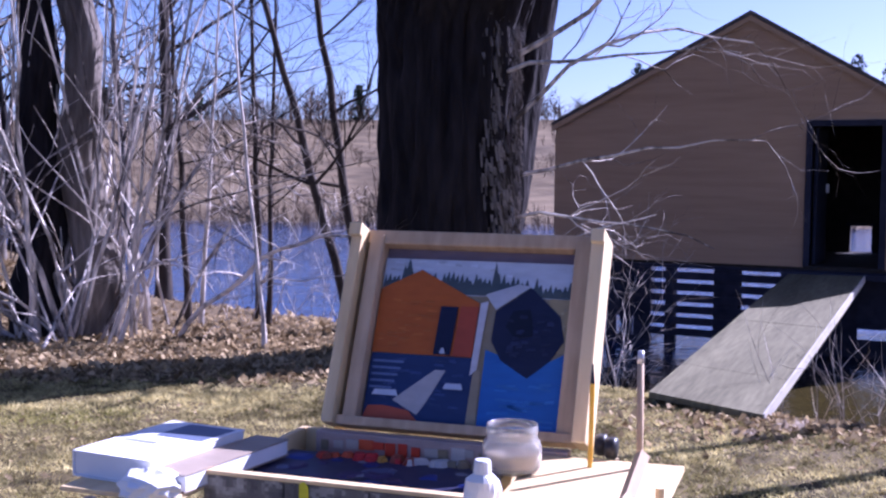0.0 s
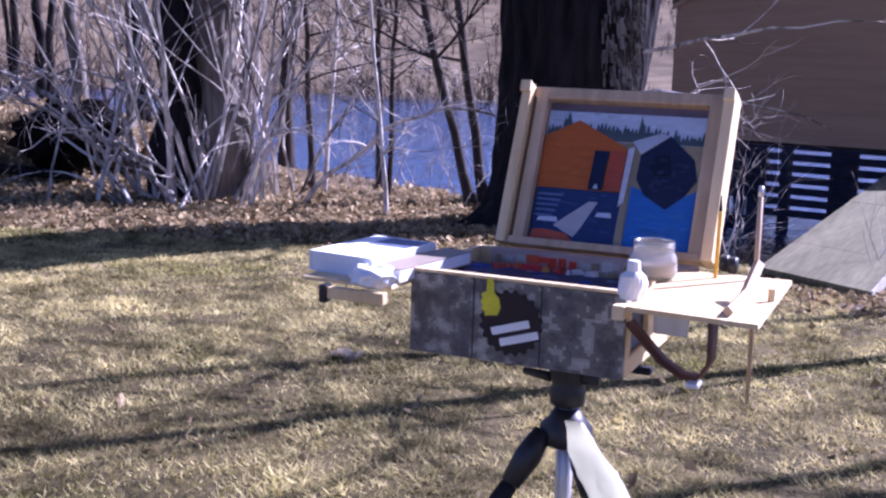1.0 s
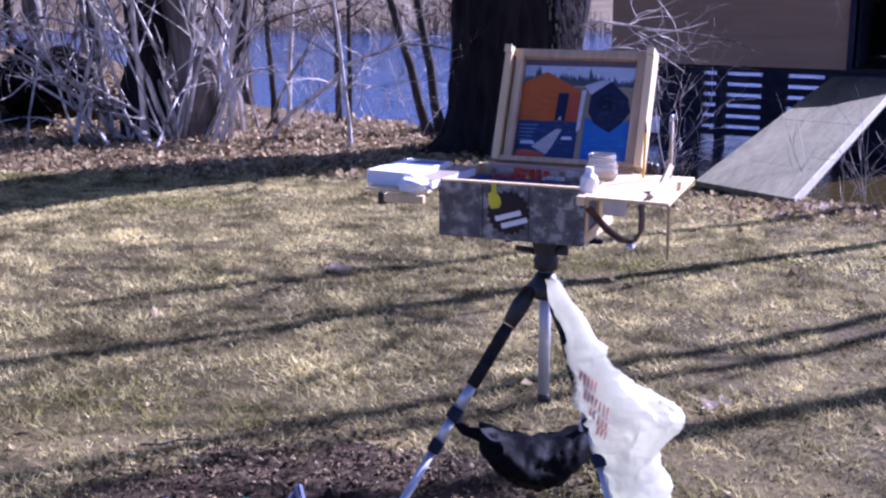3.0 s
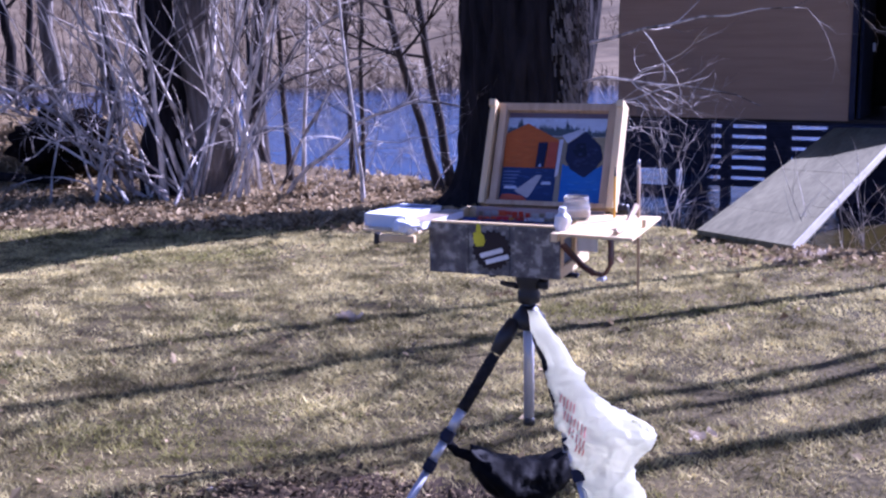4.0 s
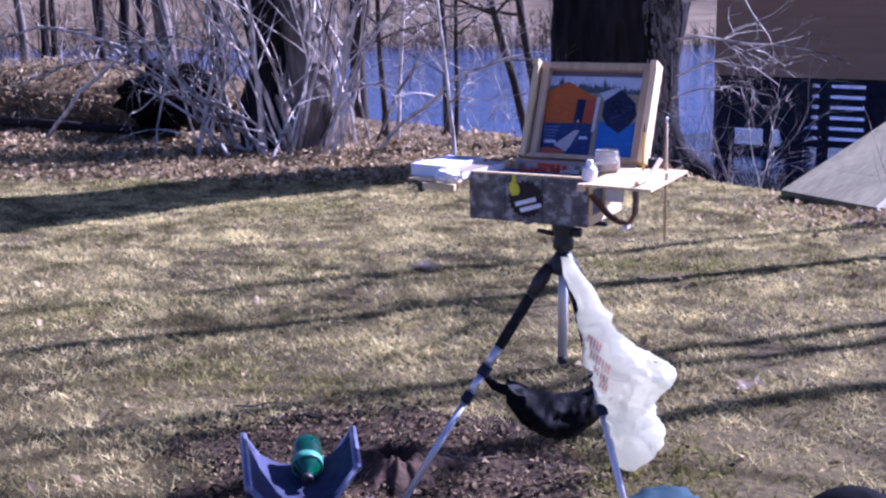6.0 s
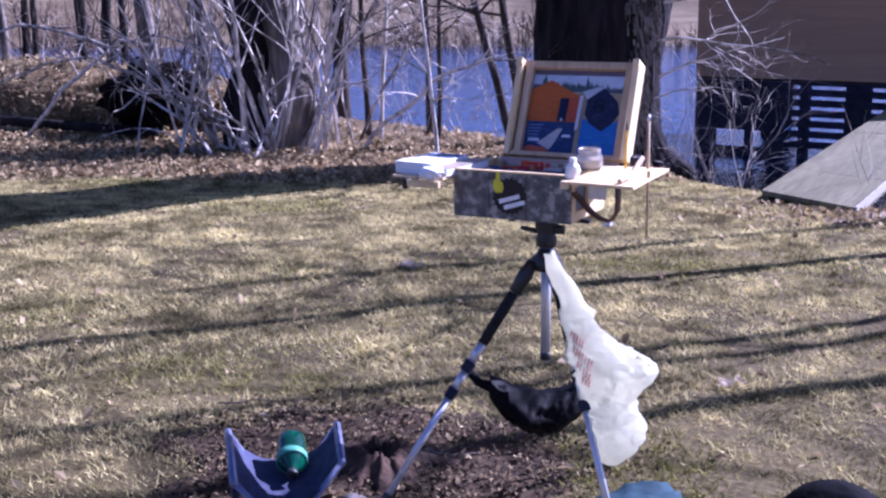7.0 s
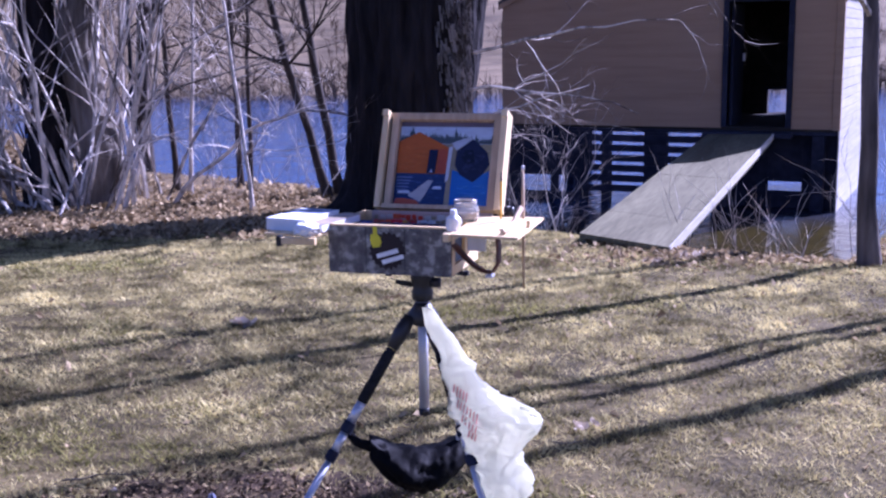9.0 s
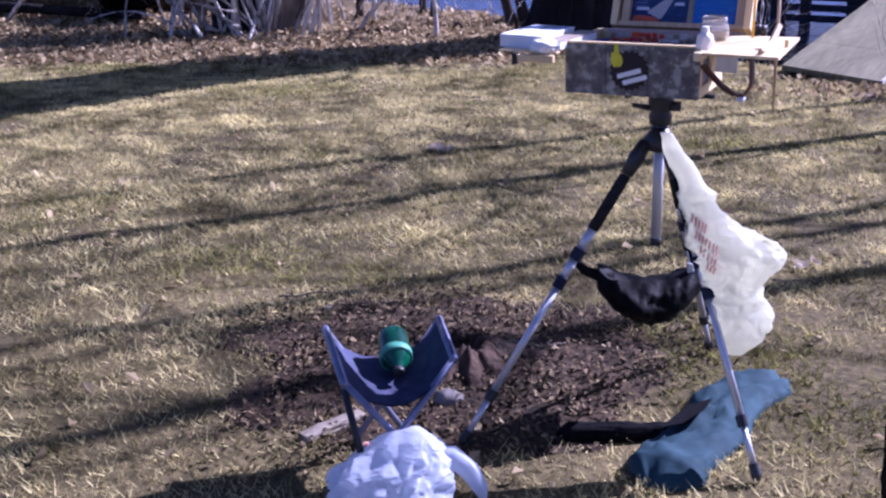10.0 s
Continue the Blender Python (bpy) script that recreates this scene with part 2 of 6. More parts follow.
def lathe(profile, sides=24):
    bm = bmesh.new()
    rings = [[bm.verts.new((r * math.cos(k * math.tau / sides), r * math.sin(k * math.tau / sides), z)) for k in range(sides)] for r, z in profile]
    for a, b in zip(rings, rings[1:]):
        for k in range(sides):
            bm.faces.new((a[k], a[(k + 1) % sides], b[(k + 1) % sides], b[k]))
    bm.faces.new(rings[0][::-1]), bm.faces.new(rings[-1])
    return bm


class Soup:
    """Fast gathering of tubes and small faces, for what is too many for a bmesh."""

    def __init__(self):
        self.v, self.f, self.n = [], [], 0

    def tube(self, pts, radii, sides=4):
        k = np.arange(sides) * math.tau / sides
        cs, sn = np.cos(k), np.sin(k)
        base = self.n
        for i, p in enumerate(pts):
            d = pts[min(i + 1, len(pts) - 1)] - pts[max(i - 1, 0)]
            s, w = ring_frame(d)
            ring = np.array(p)[None] + radii[i] * (cs[:, None] * np.array(s)[None] + sn[:, None] * np.array(w)[None])
            self.v.append(ring)
            if i:
                o = base + (i - 1) * sides
                for j in range(sides):
                    self.f.append((o + j, o + (j + 1) % sides, o + sides + (j + 1) % sides, o + sides + j))
        self.n += len(pts) * sides

    def faces(self, verts, faces):
        self.v.append(np.asarray(verts, float))
        self.f += [tuple(i + self.n for i in f) for f in faces]
        self.n += len(verts)

    def mesh(self, name, material, smooth=False):
        me = bpy.data.meshes.new(name)
        me.from_pydata(np.concatenate(self.v).tolist(), [], self.f)
        me.materials.append(material)
        if smooth:
            me.polygons.foreach_set("use_smooth", [True] * len(me.polygons))
        return me


def triangles(name, verts, material):
    """A mesh of loose triangles from an array of shape (n, 3, 3)."""
    n = len(verts)
    me = bpy.data.meshes.new(name)
    me.vertices.add(n * 3)
    me.vertices.foreach_set("co", verts.reshape(-1))
    me.loops.add(n * 3)
    me.loops.foreach_set("vertex_index", np.arange(n * 3))
    me.polygons.add(n)
    me.polygons.foreach_set("loop_start", np.arange(0, n * 3, 3))
    me.update(calc_edges=True)
    me.materials.append(material)
    return me


# ---- ground and water ----
WATER_Z = -0.75
EDGE_U = (-60, -12, -6, -2, 0, 1, 2.5, 4, 6, 9, 14)
EDGE_V = (40, 32, 19, 16, 13.5, 10.5, 8.3, 7.4, 10.6, 13, 15)


def rough(u, v):
    return 0.035 * noise.noise(Vector((u * 0.7, v * 0.7, 0))) + 0.018 * noise.noise(Vector((u * 2.7, v * 2.7, 3)))


def ground_z(u, v):
    base = -0.03 * v if v > 0 else -0.012 * v
    base = max(base, -0.45)
    edge = float(np.interp(u, EDGE_U, EDGE_V))
    s = min(max((v - edge + 1.2) / 2.4, 0), 1)
    mound = 0.75 * math.exp(-((u + 9.3) / 2.8) ** 2 - ((v - 16.0) / 2.2) ** 2)
    far = max(0.0, v - 46) * 0.11 if v < 64 else 2.0 + (v - 64) * 0.13
    far = min(far, 7.5) + 0.6 * max(far > 0, 0) * noise.noise(Vector((u * 0.04, v * 0.04, 9)))
    fall = base + (-1.3 - base) * (s * s * (3 - 2 * s))
    return fall + (1 - s) * (rough(u, v) + mound) + (far if v > 46 else 0)


def ground_sheet():
    us = [-1500, -600, -250, -120, -70] + list(np.arange(-45, -12, 3.0)) + list(np.arange(-12, 10, 0.22)) + list(np.arange(10, 45, 3.5)) + [70, 120, 250, 600, 1500]
    vs = [-900, -200, -60, -25, -12] + list(np.arange(-8, 20, 0.22)) + list(np.arange(20, 46, 3.0)) + list(np.arange(46, 110, 2.0)) + [130, 170, 300, 700, 1800]
    verts = [tuple(uv(u, v, ground_z(u, v))) for v in vs for u in us]
    w = len(us)
    faces = [(j * w + i, j * w + i + 1, (j + 1) * w + i + 1, (j + 1) * w + i) for j in range(len(vs) - 1) for i in range(w - 1)]
    me = bpy.data.meshes.new("ground")
    me.from_pydata(verts, [], faces)
    near = []
    for f in faces:
        x, y, z = verts[f[0]]
        u, v = x * RX + y * RY, x * AX + y * AY
        line = 8.9 + 0.7 * noise.noise(Vector((u, v, 2))) + (1.2 if u > -0.5 else 0)
        near.append(1 if v > 45 else (2 if v > line else 0))
    me.materials.append(M["soil"]), me.materials.append(M["far_field"]), me.materials.append(M["floor"])
    me.polygons.foreach_set("material_index", [int(x) for x in near])
    me.polygons.foreach_set("use_smooth", [True] * len(faces))
    return tagged(new("ground", me), "sloping dormant lawn falling to a pond with a far bank", "ground", kind="structure")


ground_sheet()
bm = bmesh.new()
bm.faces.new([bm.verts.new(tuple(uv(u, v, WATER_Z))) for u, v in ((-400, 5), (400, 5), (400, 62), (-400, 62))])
solid("water", bm, M["water"], "still brown pond water mirroring the sky, blue also put in its colour", "pond", kind="structure")

# ---- boathouse ----
BX0, BX1, BY0, BY1 = -5.46, -0.26, 14.29, 18.6
FLOOR, EAVE, PEAK, PEAK_X = 0.47, 2.34, 3.76, -2.70
DX0, DX1, DTOP = -1.86, -1.0, 2.30


def boathouse():
    house = thing("boathouse", "brown gabled boathouse on posts over the pond, door standing open", "boathouse")
    t = 0.12
    # front wall in three pieces round the door, gable above
    slope_l = (PEAK - EAVE) / (PEAK_X - BX0)
    slope_r = (PEAK - EAVE) / (BX1 - PEAK_X)

    def top(x):
        return EAVE + (x - BX0) * slope_l if x < PEAK_X else EAVE + (BX1 - x) * slope_r
    poly = [(BX0, FLOOR), (DX0, FLOOR), (DX0, DTOP), (DX1, DTOP), (DX1, FLOOR), (BX1, FLOOR), (BX1, EAVE), (PEAK_X, PEAK), (BX0, EAVE)]
    part("front_wall", prism(poly, BY0 + 0.02, BY0 + t), M["siding"], house)
    # lapped boards on the front, each cut to the gable and the door
    z, k = FLOOR - 0.02, 0
    while z < PEAK - 0.05:
        z1 = min(z + 0.135, PEAK)
        xl = BX0 - 0.01 if z1 < EAVE else BX0 + (z1 - EAVE) / slope_l
        xr = BX1 + 0.01 if z1 < EAVE else BX1 - (z1 - EAVE) / slope_r
        spans = [(xl, DX0 - 0.08), (DX1 + 0.08, xr)] if z < DTOP + 0.08 else [(xl, xr)]
        for a, b in spans:
            if b - a > 0.05:
                b2 = bmesh.new()
                q = [(a, BY0 + 0.006, z), (b, BY0 + 0.006, z), (b, BY0 + 0.012, z1), (a, BY0 + 0.012, z1)]
                fr = [b2.verts.new(p) for p in q]
                bk = [b2.verts.new((x, BY0 + 0.018, zz)) for x, y, zz in q]
                b2.faces.new(fr), b2.faces.new(bk[::-1])
                for i in range(4):
                    b2.faces.new((fr[(i + 1) % 4], fr[i], bk[i], bk[(i + 1) % 4]))
                part("siding_board", b2, M["siding"], house)
        z += 0.135
    back = [(BX0, FLOOR), (BX1, FLOOR), (BX1, EAVE), (PEAK_X, PEAK), (BX0, EAVE)]
    # back wall with a window opening
    wx0, wx1, wz0, wz1 = -1.80, -1.48, 0.42, 0.88
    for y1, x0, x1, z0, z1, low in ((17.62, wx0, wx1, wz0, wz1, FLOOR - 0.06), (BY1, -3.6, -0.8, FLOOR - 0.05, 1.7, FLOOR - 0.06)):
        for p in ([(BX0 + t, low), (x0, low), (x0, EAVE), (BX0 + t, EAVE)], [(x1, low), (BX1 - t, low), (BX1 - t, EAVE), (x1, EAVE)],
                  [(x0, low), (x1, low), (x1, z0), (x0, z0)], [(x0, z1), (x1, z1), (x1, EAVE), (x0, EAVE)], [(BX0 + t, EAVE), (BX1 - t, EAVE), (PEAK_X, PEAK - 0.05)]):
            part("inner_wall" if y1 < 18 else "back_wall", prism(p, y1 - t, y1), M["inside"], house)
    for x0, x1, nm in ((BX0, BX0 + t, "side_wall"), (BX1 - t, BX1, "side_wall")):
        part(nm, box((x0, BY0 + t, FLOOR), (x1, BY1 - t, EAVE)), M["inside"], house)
    # sun-facing side clad in boards whose paler colour includes the sunlight
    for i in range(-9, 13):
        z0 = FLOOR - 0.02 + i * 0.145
        part("side_board", box((BX1 + 0.002, BY0 + 0.02, z0), (BX1 + 0.02, BY1, z0 + 0.138)), M["sunlit_siding"], house, "siding board paled to look sunlit")
    part("corner_board", box((BX1 - 0.08, BY0 - 0.022, FLOOR - 0.03), (BX1 + 0.026, BY0 + 0.06, EAVE), 0.004), M["siding"], house)
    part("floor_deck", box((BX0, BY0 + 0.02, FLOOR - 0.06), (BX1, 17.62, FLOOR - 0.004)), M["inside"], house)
    # roof planes with a small overhang
    for sgn, xe, sl in ((-1, BX0, slope_l), (1, BX1, slope_r)):
        over = 0.05
        xo, zo = xe + sgn * over, EAVE - over * sl
        p = [(PEAK_X, PEAK + 0.02), (xo, zo + 0.02), (xo, zo + 0.07), (PEAK_X, PEAK + 0.08)]
        part("roof", prism(p, BY0 - 0.05, BY1 + 0.12), M["roofing"], house, "dark shingled roof slope")
        f = [(PEAK_X, PEAK + 0.015), (xo, zo + 0.015), (xo, zo - 0.06), (PEAK_X, PEAK - 0.06)]
        part("barge_board", prism(f, BY0 - 0.045, BY0 - 0.02), M["siding"], house)
    fr = part("door_frame", box((DX0 - 0.08, BY0 - 0.03, FLOOR), (DX0, BY0 + 0.13, DTOP + 0.08), 0.006), M["dark_wood"], house, "dark blue door frame")
    part("jamb", box((DX1, BY0 - 0.03, FLOOR), (DX1 + 0.08, BY0 + 0.13, DTOP + 0.08), 0.006), M["dark_wood"], fr)
    part("lintel", box((DX0 + 0.001, BY0 - 0.029, DTOP), (DX1 - 0.001, BY0 + 0.129, DTOP + 0.079), 0.006), M["dark_wood"], fr)
    d = part("door", box((DX0 + 0.01, BY0 + 0.14, FLOOR + 0.01), (DX0 + 0.05, BY0 + 0.95, DTOP - 0.02), 0.005), M["dark_wood"], house, "dark open door")
    part("door_handle", box((DX0 + 0.05, BY0 + 0.84, FLOOR + 0.95), (DX0 + 0.09, BY0 + 0.87, FLOOR + 1.07), 0.006), M["alu"], d)
    part("window_frame", box((wx0 - 0.05, 17.47, wz1), (wx1 + 0.05, 17.498, wz1 + 0.05), 0.004), M["dark_wood"], house)
    # skirt below the floor: rim beam, posts, slats with gaps
    part("rim_beam", box((BX0, BY0 + 0.0, FLOOR - 0.11), (BX1, BY0 + 0.10, FLOOR - 0.062), 0.01), M["dark_wood"], house)
    for x, w in ((BX0 + 0.05, 0.16), (-3.80, 0.13), (-3.12, 0.35), (-2.06, 0.25), (-0.62, 0.18)):
        part("post", box((x, BY0 + 0.02, -1.5), (x + w, BY0 + 0.2, FLOOR - 0.112), 0.012), M["dark_wood"], house)
    for y in (17.2, 18.3):
        for x in (BX0 + 0.05, -0.6):
            part("post", box((x, y, -1.5), (x + 0.2, y + 0.2, FLOOR - 0.062), 0.012), M["dark_wood"], house)
    for i in range(6):
        z1 = 0.310 - i * 0.157
        for a, b in ((-4.0, -3.121), (-3.119, -2.02)):
            part("slat", box((a, BY0 - 0.012, z1 - 0.105), (b, BY0 + 0.016, z1), 0.004), M["dark_wood"], house)
    for x0, x1, z0 in ((-1.86, -1.27, -1.0), (-1.2695, -0.78, -0.36), (-0.7795, BX1 - 0.02, -1.0)):
        part("skirt_panel", box((x0, BY0 + 0.30, z0), (x1, BY0 + 0.34, FLOOR - 0.062), 0.004), M["dark_wood"], house)
    part("skirt_panel", box((-1.2695, BY0 + 0.30, -1.0), (-0.78, BY0 + 0.34, -0.50), 0.004), M["dark_wood"], house)
    # solid dark panels added in place of shade and brush under the floor
    part("lattice", box((BX0, BY0 + 0.015, -0.36), (-4.001, BY0 + 0.045, FLOOR - 0.112), 0.004), M["dark_wood"], house)
    for x0, x1 in ((BX0, -5.10), (-4.64, -4.50), (-4.24, -4.001)):
        part("lattice", box((x0, BY0 + 0.015, -0.62), (x1, BY0 + 0.045, -0.3605), 0.004), M["dark_wood"], house)
    part("lattice", box((BX0, BY0 + 0.015, -1.0), (-4.001, BY0 + 0.045, -0.6205), 0.004), M["dark_wood"], house)
    part("step_board", box((DX0 - 0.3, BY0 - 0.32, FLOOR - 0.14), (DX1 + 0.12, BY0 - 0.005, FLOOR - 0.06), 0.008), M["dark_wood"], house)
    return house


boathouse()


def ramp():
    """Plank ramp from the bank up to the door, cross joints between its boards."""
    r = thing("ramp", "grey weathered plank ramp leading up to the open door", "ramp")
    fl, fr = Vector((-1.99, 7.72, -0.13)), Vector((-0.99, 7.36, -0.15))
    tl, tr = Vector((-2.06, 14.0, 0.38)), Vector((-1.13, 14.0, 0.40))
    n, th = 6, 0.05
    for i in range(n):
        a, b = i / n, (i + 0.9993) / n
        q = [fl.lerp(tl, a), fr.lerp(tr, a), fr.lerp(tr, b), fl.lerp(tl, b)]
        bm = bmesh.new()
        dz = 0.0015 * math.sin(i * 2.3)
        up = [bm.verts.new(p + Vector((0, 0, dz))) for p in q]
        dn = [bm.verts.new(p - Vector((0, 0, th))) for p in q]
        bm.faces.new(up), bm.faces.new(dn[::-1])
        for k in range(4):
            bm.faces.new((up[(k + 1) % 4], up[k], dn[k], dn[(k + 1) % 4]))
        part("plank", bm, M["ramp"], r)
    # strip added along the right edge, its pale colour standing for sun on it
    edge = bmesh.new()
    q = [p + Vector((d, 0, 0.006)) for p, d in ((fr, 0.003), (fr, 0.018), (tr, 0.018), (tr, 0.003))]
    up, dn = [edge.verts.new(p) for p in q], [edge.verts.new(p - Vector((0, 0, 0.085))) for p in q]
    edge.faces.new(up), edge.faces.new(dn[::-1])
    for k in range(4):
        edge.faces.new((up[(k + 1) % 4], up[k], dn[k], dn[(k + 1) % 4]))
    part("edge_board", edge, M["sunlit_siding"], r, "thin edge strip paled to look sunlit")
    for s in (0.06, 0.94):
        a, b = fl.lerp(fr, s), tl.lerp(tr, s)
        off = Vector((0, 0, -th - 0.07))
        part("stringer", tube([a + off, b + off], [0.06, 0.06], 4), M["ramp"], r)
    return r


ramp()


# ---- trees and brush ----
def wander(rng, p, d, length, r0, r1, segs, curl, lift=0.0):
    """A crooked, tapering stem: points and radii."""
    pts, rad, d = [p.copy()], [r0], d.normalized()
    for i in range(segs):
        d = (d + Vector((rng.gauss(0, curl), rng.gauss(0, curl), rng.gauss(0, curl) + lift))).normalized()
        p = p + d * (length / segs)
        pts.append(p.copy())
        rad.append(r0 + (r1 - r0) * (i + 1) / segs)
    return pts, rad


def sprout(rng, soup, p, d, length, r, depth, curl=0.12, lift=0.03, kids=(4, 6), sides=4, spread=0.9):
    pts, rad = wander(rng, p, d, length, r, r * 0.25, 7 if depth else 4, curl, lift)
    soup.tube(pts, rad, sides if r > 0.012 else 3)
    if depth:
        for _ in range(rng.randint(*kids)):
            i = rng.randint(2, len(pts) - 1)
            side = Vector((rng.gauss(0, 1), rng.gauss(0, 1), rng.gauss(0.1, 0.6))).normalized()
            nd = ((pts[i] - pts[i - 1]).normalized() + side * spread).normalized()
            sprout(rng, soup, pts[i], nd, length * rng.uniform(0.35, 0.62), max(rad[i] * 0.6, 0.0025), depth - 1, curl * 1.25, lift, kids, sides, spread)


def ridged(pts, rad, seed, sides=72, steps=110):
    """A thick stem with long ridges and furrows of bark."""
    bm, prev = bmesh.new(), None
    for j in range(steps + 1):
        f = j / steps * (len(pts) - 1.001)
        i = int(f)
        c, r = pts[i].lerp(pts[i + 1], f - i), rad[i] + (rad[i + 1] - rad[i]) * (f - i)
        ring = []
        for k in range(sides):
            a = k * math.tau / sides
            ca, sa = math.cos(a), math.sin(a)
            furrow = abs(noise.noise(Vector((ca * 5 + seed, sa * 5, c.z * 0.7))))
            rr = r * (1 + 0.07 * noise.noise(Vector((ca * 1.5, sa * 1.5 + seed, c.z * 0.8)))) - 0.035 * max(0, 0.3 - furrow) / 0.3 + 0.012 * noise.noise(Vector((ca * 9, sa * 9, c.z * 4)))
            ring.append(bm.verts.new((c.x + rr * ca, c.y + rr * sa, c.z)))
        if prev:
            for k in range(sides):
                bm.faces.new((prev[k], prev[(k + 1) % sides], ring[(k + 1) % sides], ring[k]))
        prev = ring
    return bm


def bare_tree(u, v, h, r, lean, seed, bark, label, name="tree", fork=0.35, depth=3, kids=(4, 6), crown_bark=None, clear=0.3, spread=0.8):
    """Trunk with a flared foot and a crown of bare limbs."""
    rng = random.Random(seed)
    z0 = ground_z(u, v)
    t = thing(name, label, "tree", Matrix.Translation(uv(u, v, z0)))
    ld = uv(*lean) if lean else Vector((0, 0, 0))
    pts = [Vector((0, 0, -0.15)), Vector((0, 0, 0.06))]
    rad = [r * 1.5, r * 1.25]
    n = 14
    wob = [Vector((rng.gauss(0, 1), rng.gauss(0, 1), 0)) * r * 0.22 for _ in range(n + 1)]
    for i in range(1, n + 1):
        f = i / n
        pts.append(Vector((ld.x * f, ld.y * f, h * f)) + wob[i])
        rad.append(r * (1 - 0.75 * f))
    if r > 0.25:
        part("trunk", ridged(pts, rad, seed), bark, t, smooth=True)
    else:
        part("trunk", tube(pts, rad, 12), bark, t, smooth=True)
    s = Soup()
    for _ in range(int(7 + h * 1.3)):
        i = rng.randint(2 + int(n * clear), n + 1)
        a = rng.uniform(0, math.tau)
        d = Vector((math.cos(a), math.sin(a), rng.uniform(0.15, 1.0)))
        sprout(rng, s, pts[i], d, h * rng.uniform(0.2, 0.42) * (1.15 - 0.5 * i / n), rad[i] * 0.45, depth - 1, 0.13, 0.05, kids, 5, spread)
    c = new("crown", s.mesh("crown", crown_bark or bark))
    c.parent = t
    return t


def great_tree():
    u0, v0, r = 0.02, 10.9, 0.75
    t = thing("old_tree", "massive old tree, furrowed bark darkened as shade, peeling plates paled as sunlit", "tree", Matrix.Translation(uv(u0, v0, -0.325)))
    sides, rings, h = 140, 150, 11.0
    bm = bmesh.new()
    prev = None
    for j in range(rings + 1):
        z = -0.35 + h * (j / rings) ** 1.15
        flare = 0.26 * math.exp(-max(z, 0) / 0.28) + min(0.30, 0.11 * max(z - 3.1, 0))
        # bend above the visible trunk, set to move its shadow on the lawn
        bend = uv(0.56, -0.83) * 0.38 * min(max(z - 3.5, 0), 4.8)
        ring = []
        for k in range(sides):
            a = k * math.tau / sides
            root = 1 + 0.30 * math.exp(-max(z, 0) / 0.22) * math.sin(a * 5 + 0.7)
            ridge = noise.fractal(Vector((math.cos(a) * 5.5, math.sin(a) * 5.5, z * 0.8)), 1.0, 2.0, 4)
            cut = abs(noise.noise(Vector((math.cos(a) * 8, math.sin(a) * 8, z * 0.55))))
            rr = (r + flare) * root + 0.06 * ridge - 0.08 * max(0, 0.25 - cut) / 0.25
            ring.append(bm.verts.new((rr * math.cos(a) + bend.x, rr * math.sin(a) + bend.y, z)))
        if prev:
            for k in range(sides):
                bm.faces.new((prev[k], prev[(k + 1) % sides], ring[(k + 1) % sides], ring[k]))
        prev = ring
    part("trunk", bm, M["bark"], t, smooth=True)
    # curling plates of bark on the sunny side, paler colour standing in for sunlight
    rng = random.Random(4)
    s = Soup()
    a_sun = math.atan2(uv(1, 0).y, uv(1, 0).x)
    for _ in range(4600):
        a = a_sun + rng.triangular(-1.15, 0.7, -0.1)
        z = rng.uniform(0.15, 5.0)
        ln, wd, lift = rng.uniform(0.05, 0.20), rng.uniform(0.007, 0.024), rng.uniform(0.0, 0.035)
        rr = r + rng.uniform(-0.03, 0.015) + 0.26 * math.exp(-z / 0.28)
        out, tan = Vector((math.cos(a), math.sin(a), 0)), Vector((-math.sin(a), math.cos(a), 0))
        vs = []
        for i in range(4):
            f = i / 3
            c = out * (rr + lift * f ** 2) + Vector((0, 0, z - ln * f))
            w = wd * (1 - 0.5 * f)
            vs += [c - tan * w - out * 0.008, c + out * 0.012, c + tan * w - out * 0.008]
        fs = [(3 * i + j, 3 * i + j + 1, 3 * i + j + 4, 3 * i + j + 3) for i in range(3) for j in range(2)]
        s.faces([tuple(p) for p in vs], fs)
    plates = new("sunlit_loose_bark", s.mesh("sunlit_loose_bark", M["flake"]))
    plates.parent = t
    tagged(plates, "curling plates of loose bark, paled to look sunlit", kind="stuff")
    # low limbs reaching over to the boathouse, and the high crown
    rng = random.Random(11)
    for z, au, av, up, ln, rad in ((1.05, 1.0, -0.25, 0.16, 1.7, 0.013), (1.5, 1.0, -0.35, 0.22, 2.2, 0.016), (1.95, 1.0, -0.1, 0.12, 2.6, 0.018),
                                   (2.5, 1.0, -0.45, 0.45, 3.0, 0.022), (3.2, 1.0, -0.3, 0.35, 3.2, 0.025), (3.0, 0.8, -0.7, 0.2, 2.4, 0.018), (0.8, 1.0, -0.5, 0.12, 1.5, 0.010)):
        s = Soup()
        d = uv(au, av, up)
        start = uv(au, av).normalized() * (r - 0.04)
        sprout(rng, s, Vector((start.x, start.y, z)), d, ln, rad * 1.35, 2, 0.19, 0.0, (4, 6), 5, 0.8)
        b = new("limb", s.mesh("limb", M["twig"]))
        b.parent = t
    # second stem that parts from the main one on the far side
    pts = [uv(0.25, 0.25, 1.0), uv(0.5, 0.5, 2.2), uv(0.75, 0.75, 3.6), uv(1.05, 0.6, 5.5), uv(1.5, 0.0, 8.5), uv(1.7, -0.2, 11)]
    bm = bmesh.new()
    prev = None
    for j in range(80):
        f = j / 79 * 4.999
        i0 = int(f)
        c = pts[i0].lerp(pts[i0 + 1], f - i0)
        ring = []
        for k in range(64):
            a = k * math.tau / 64
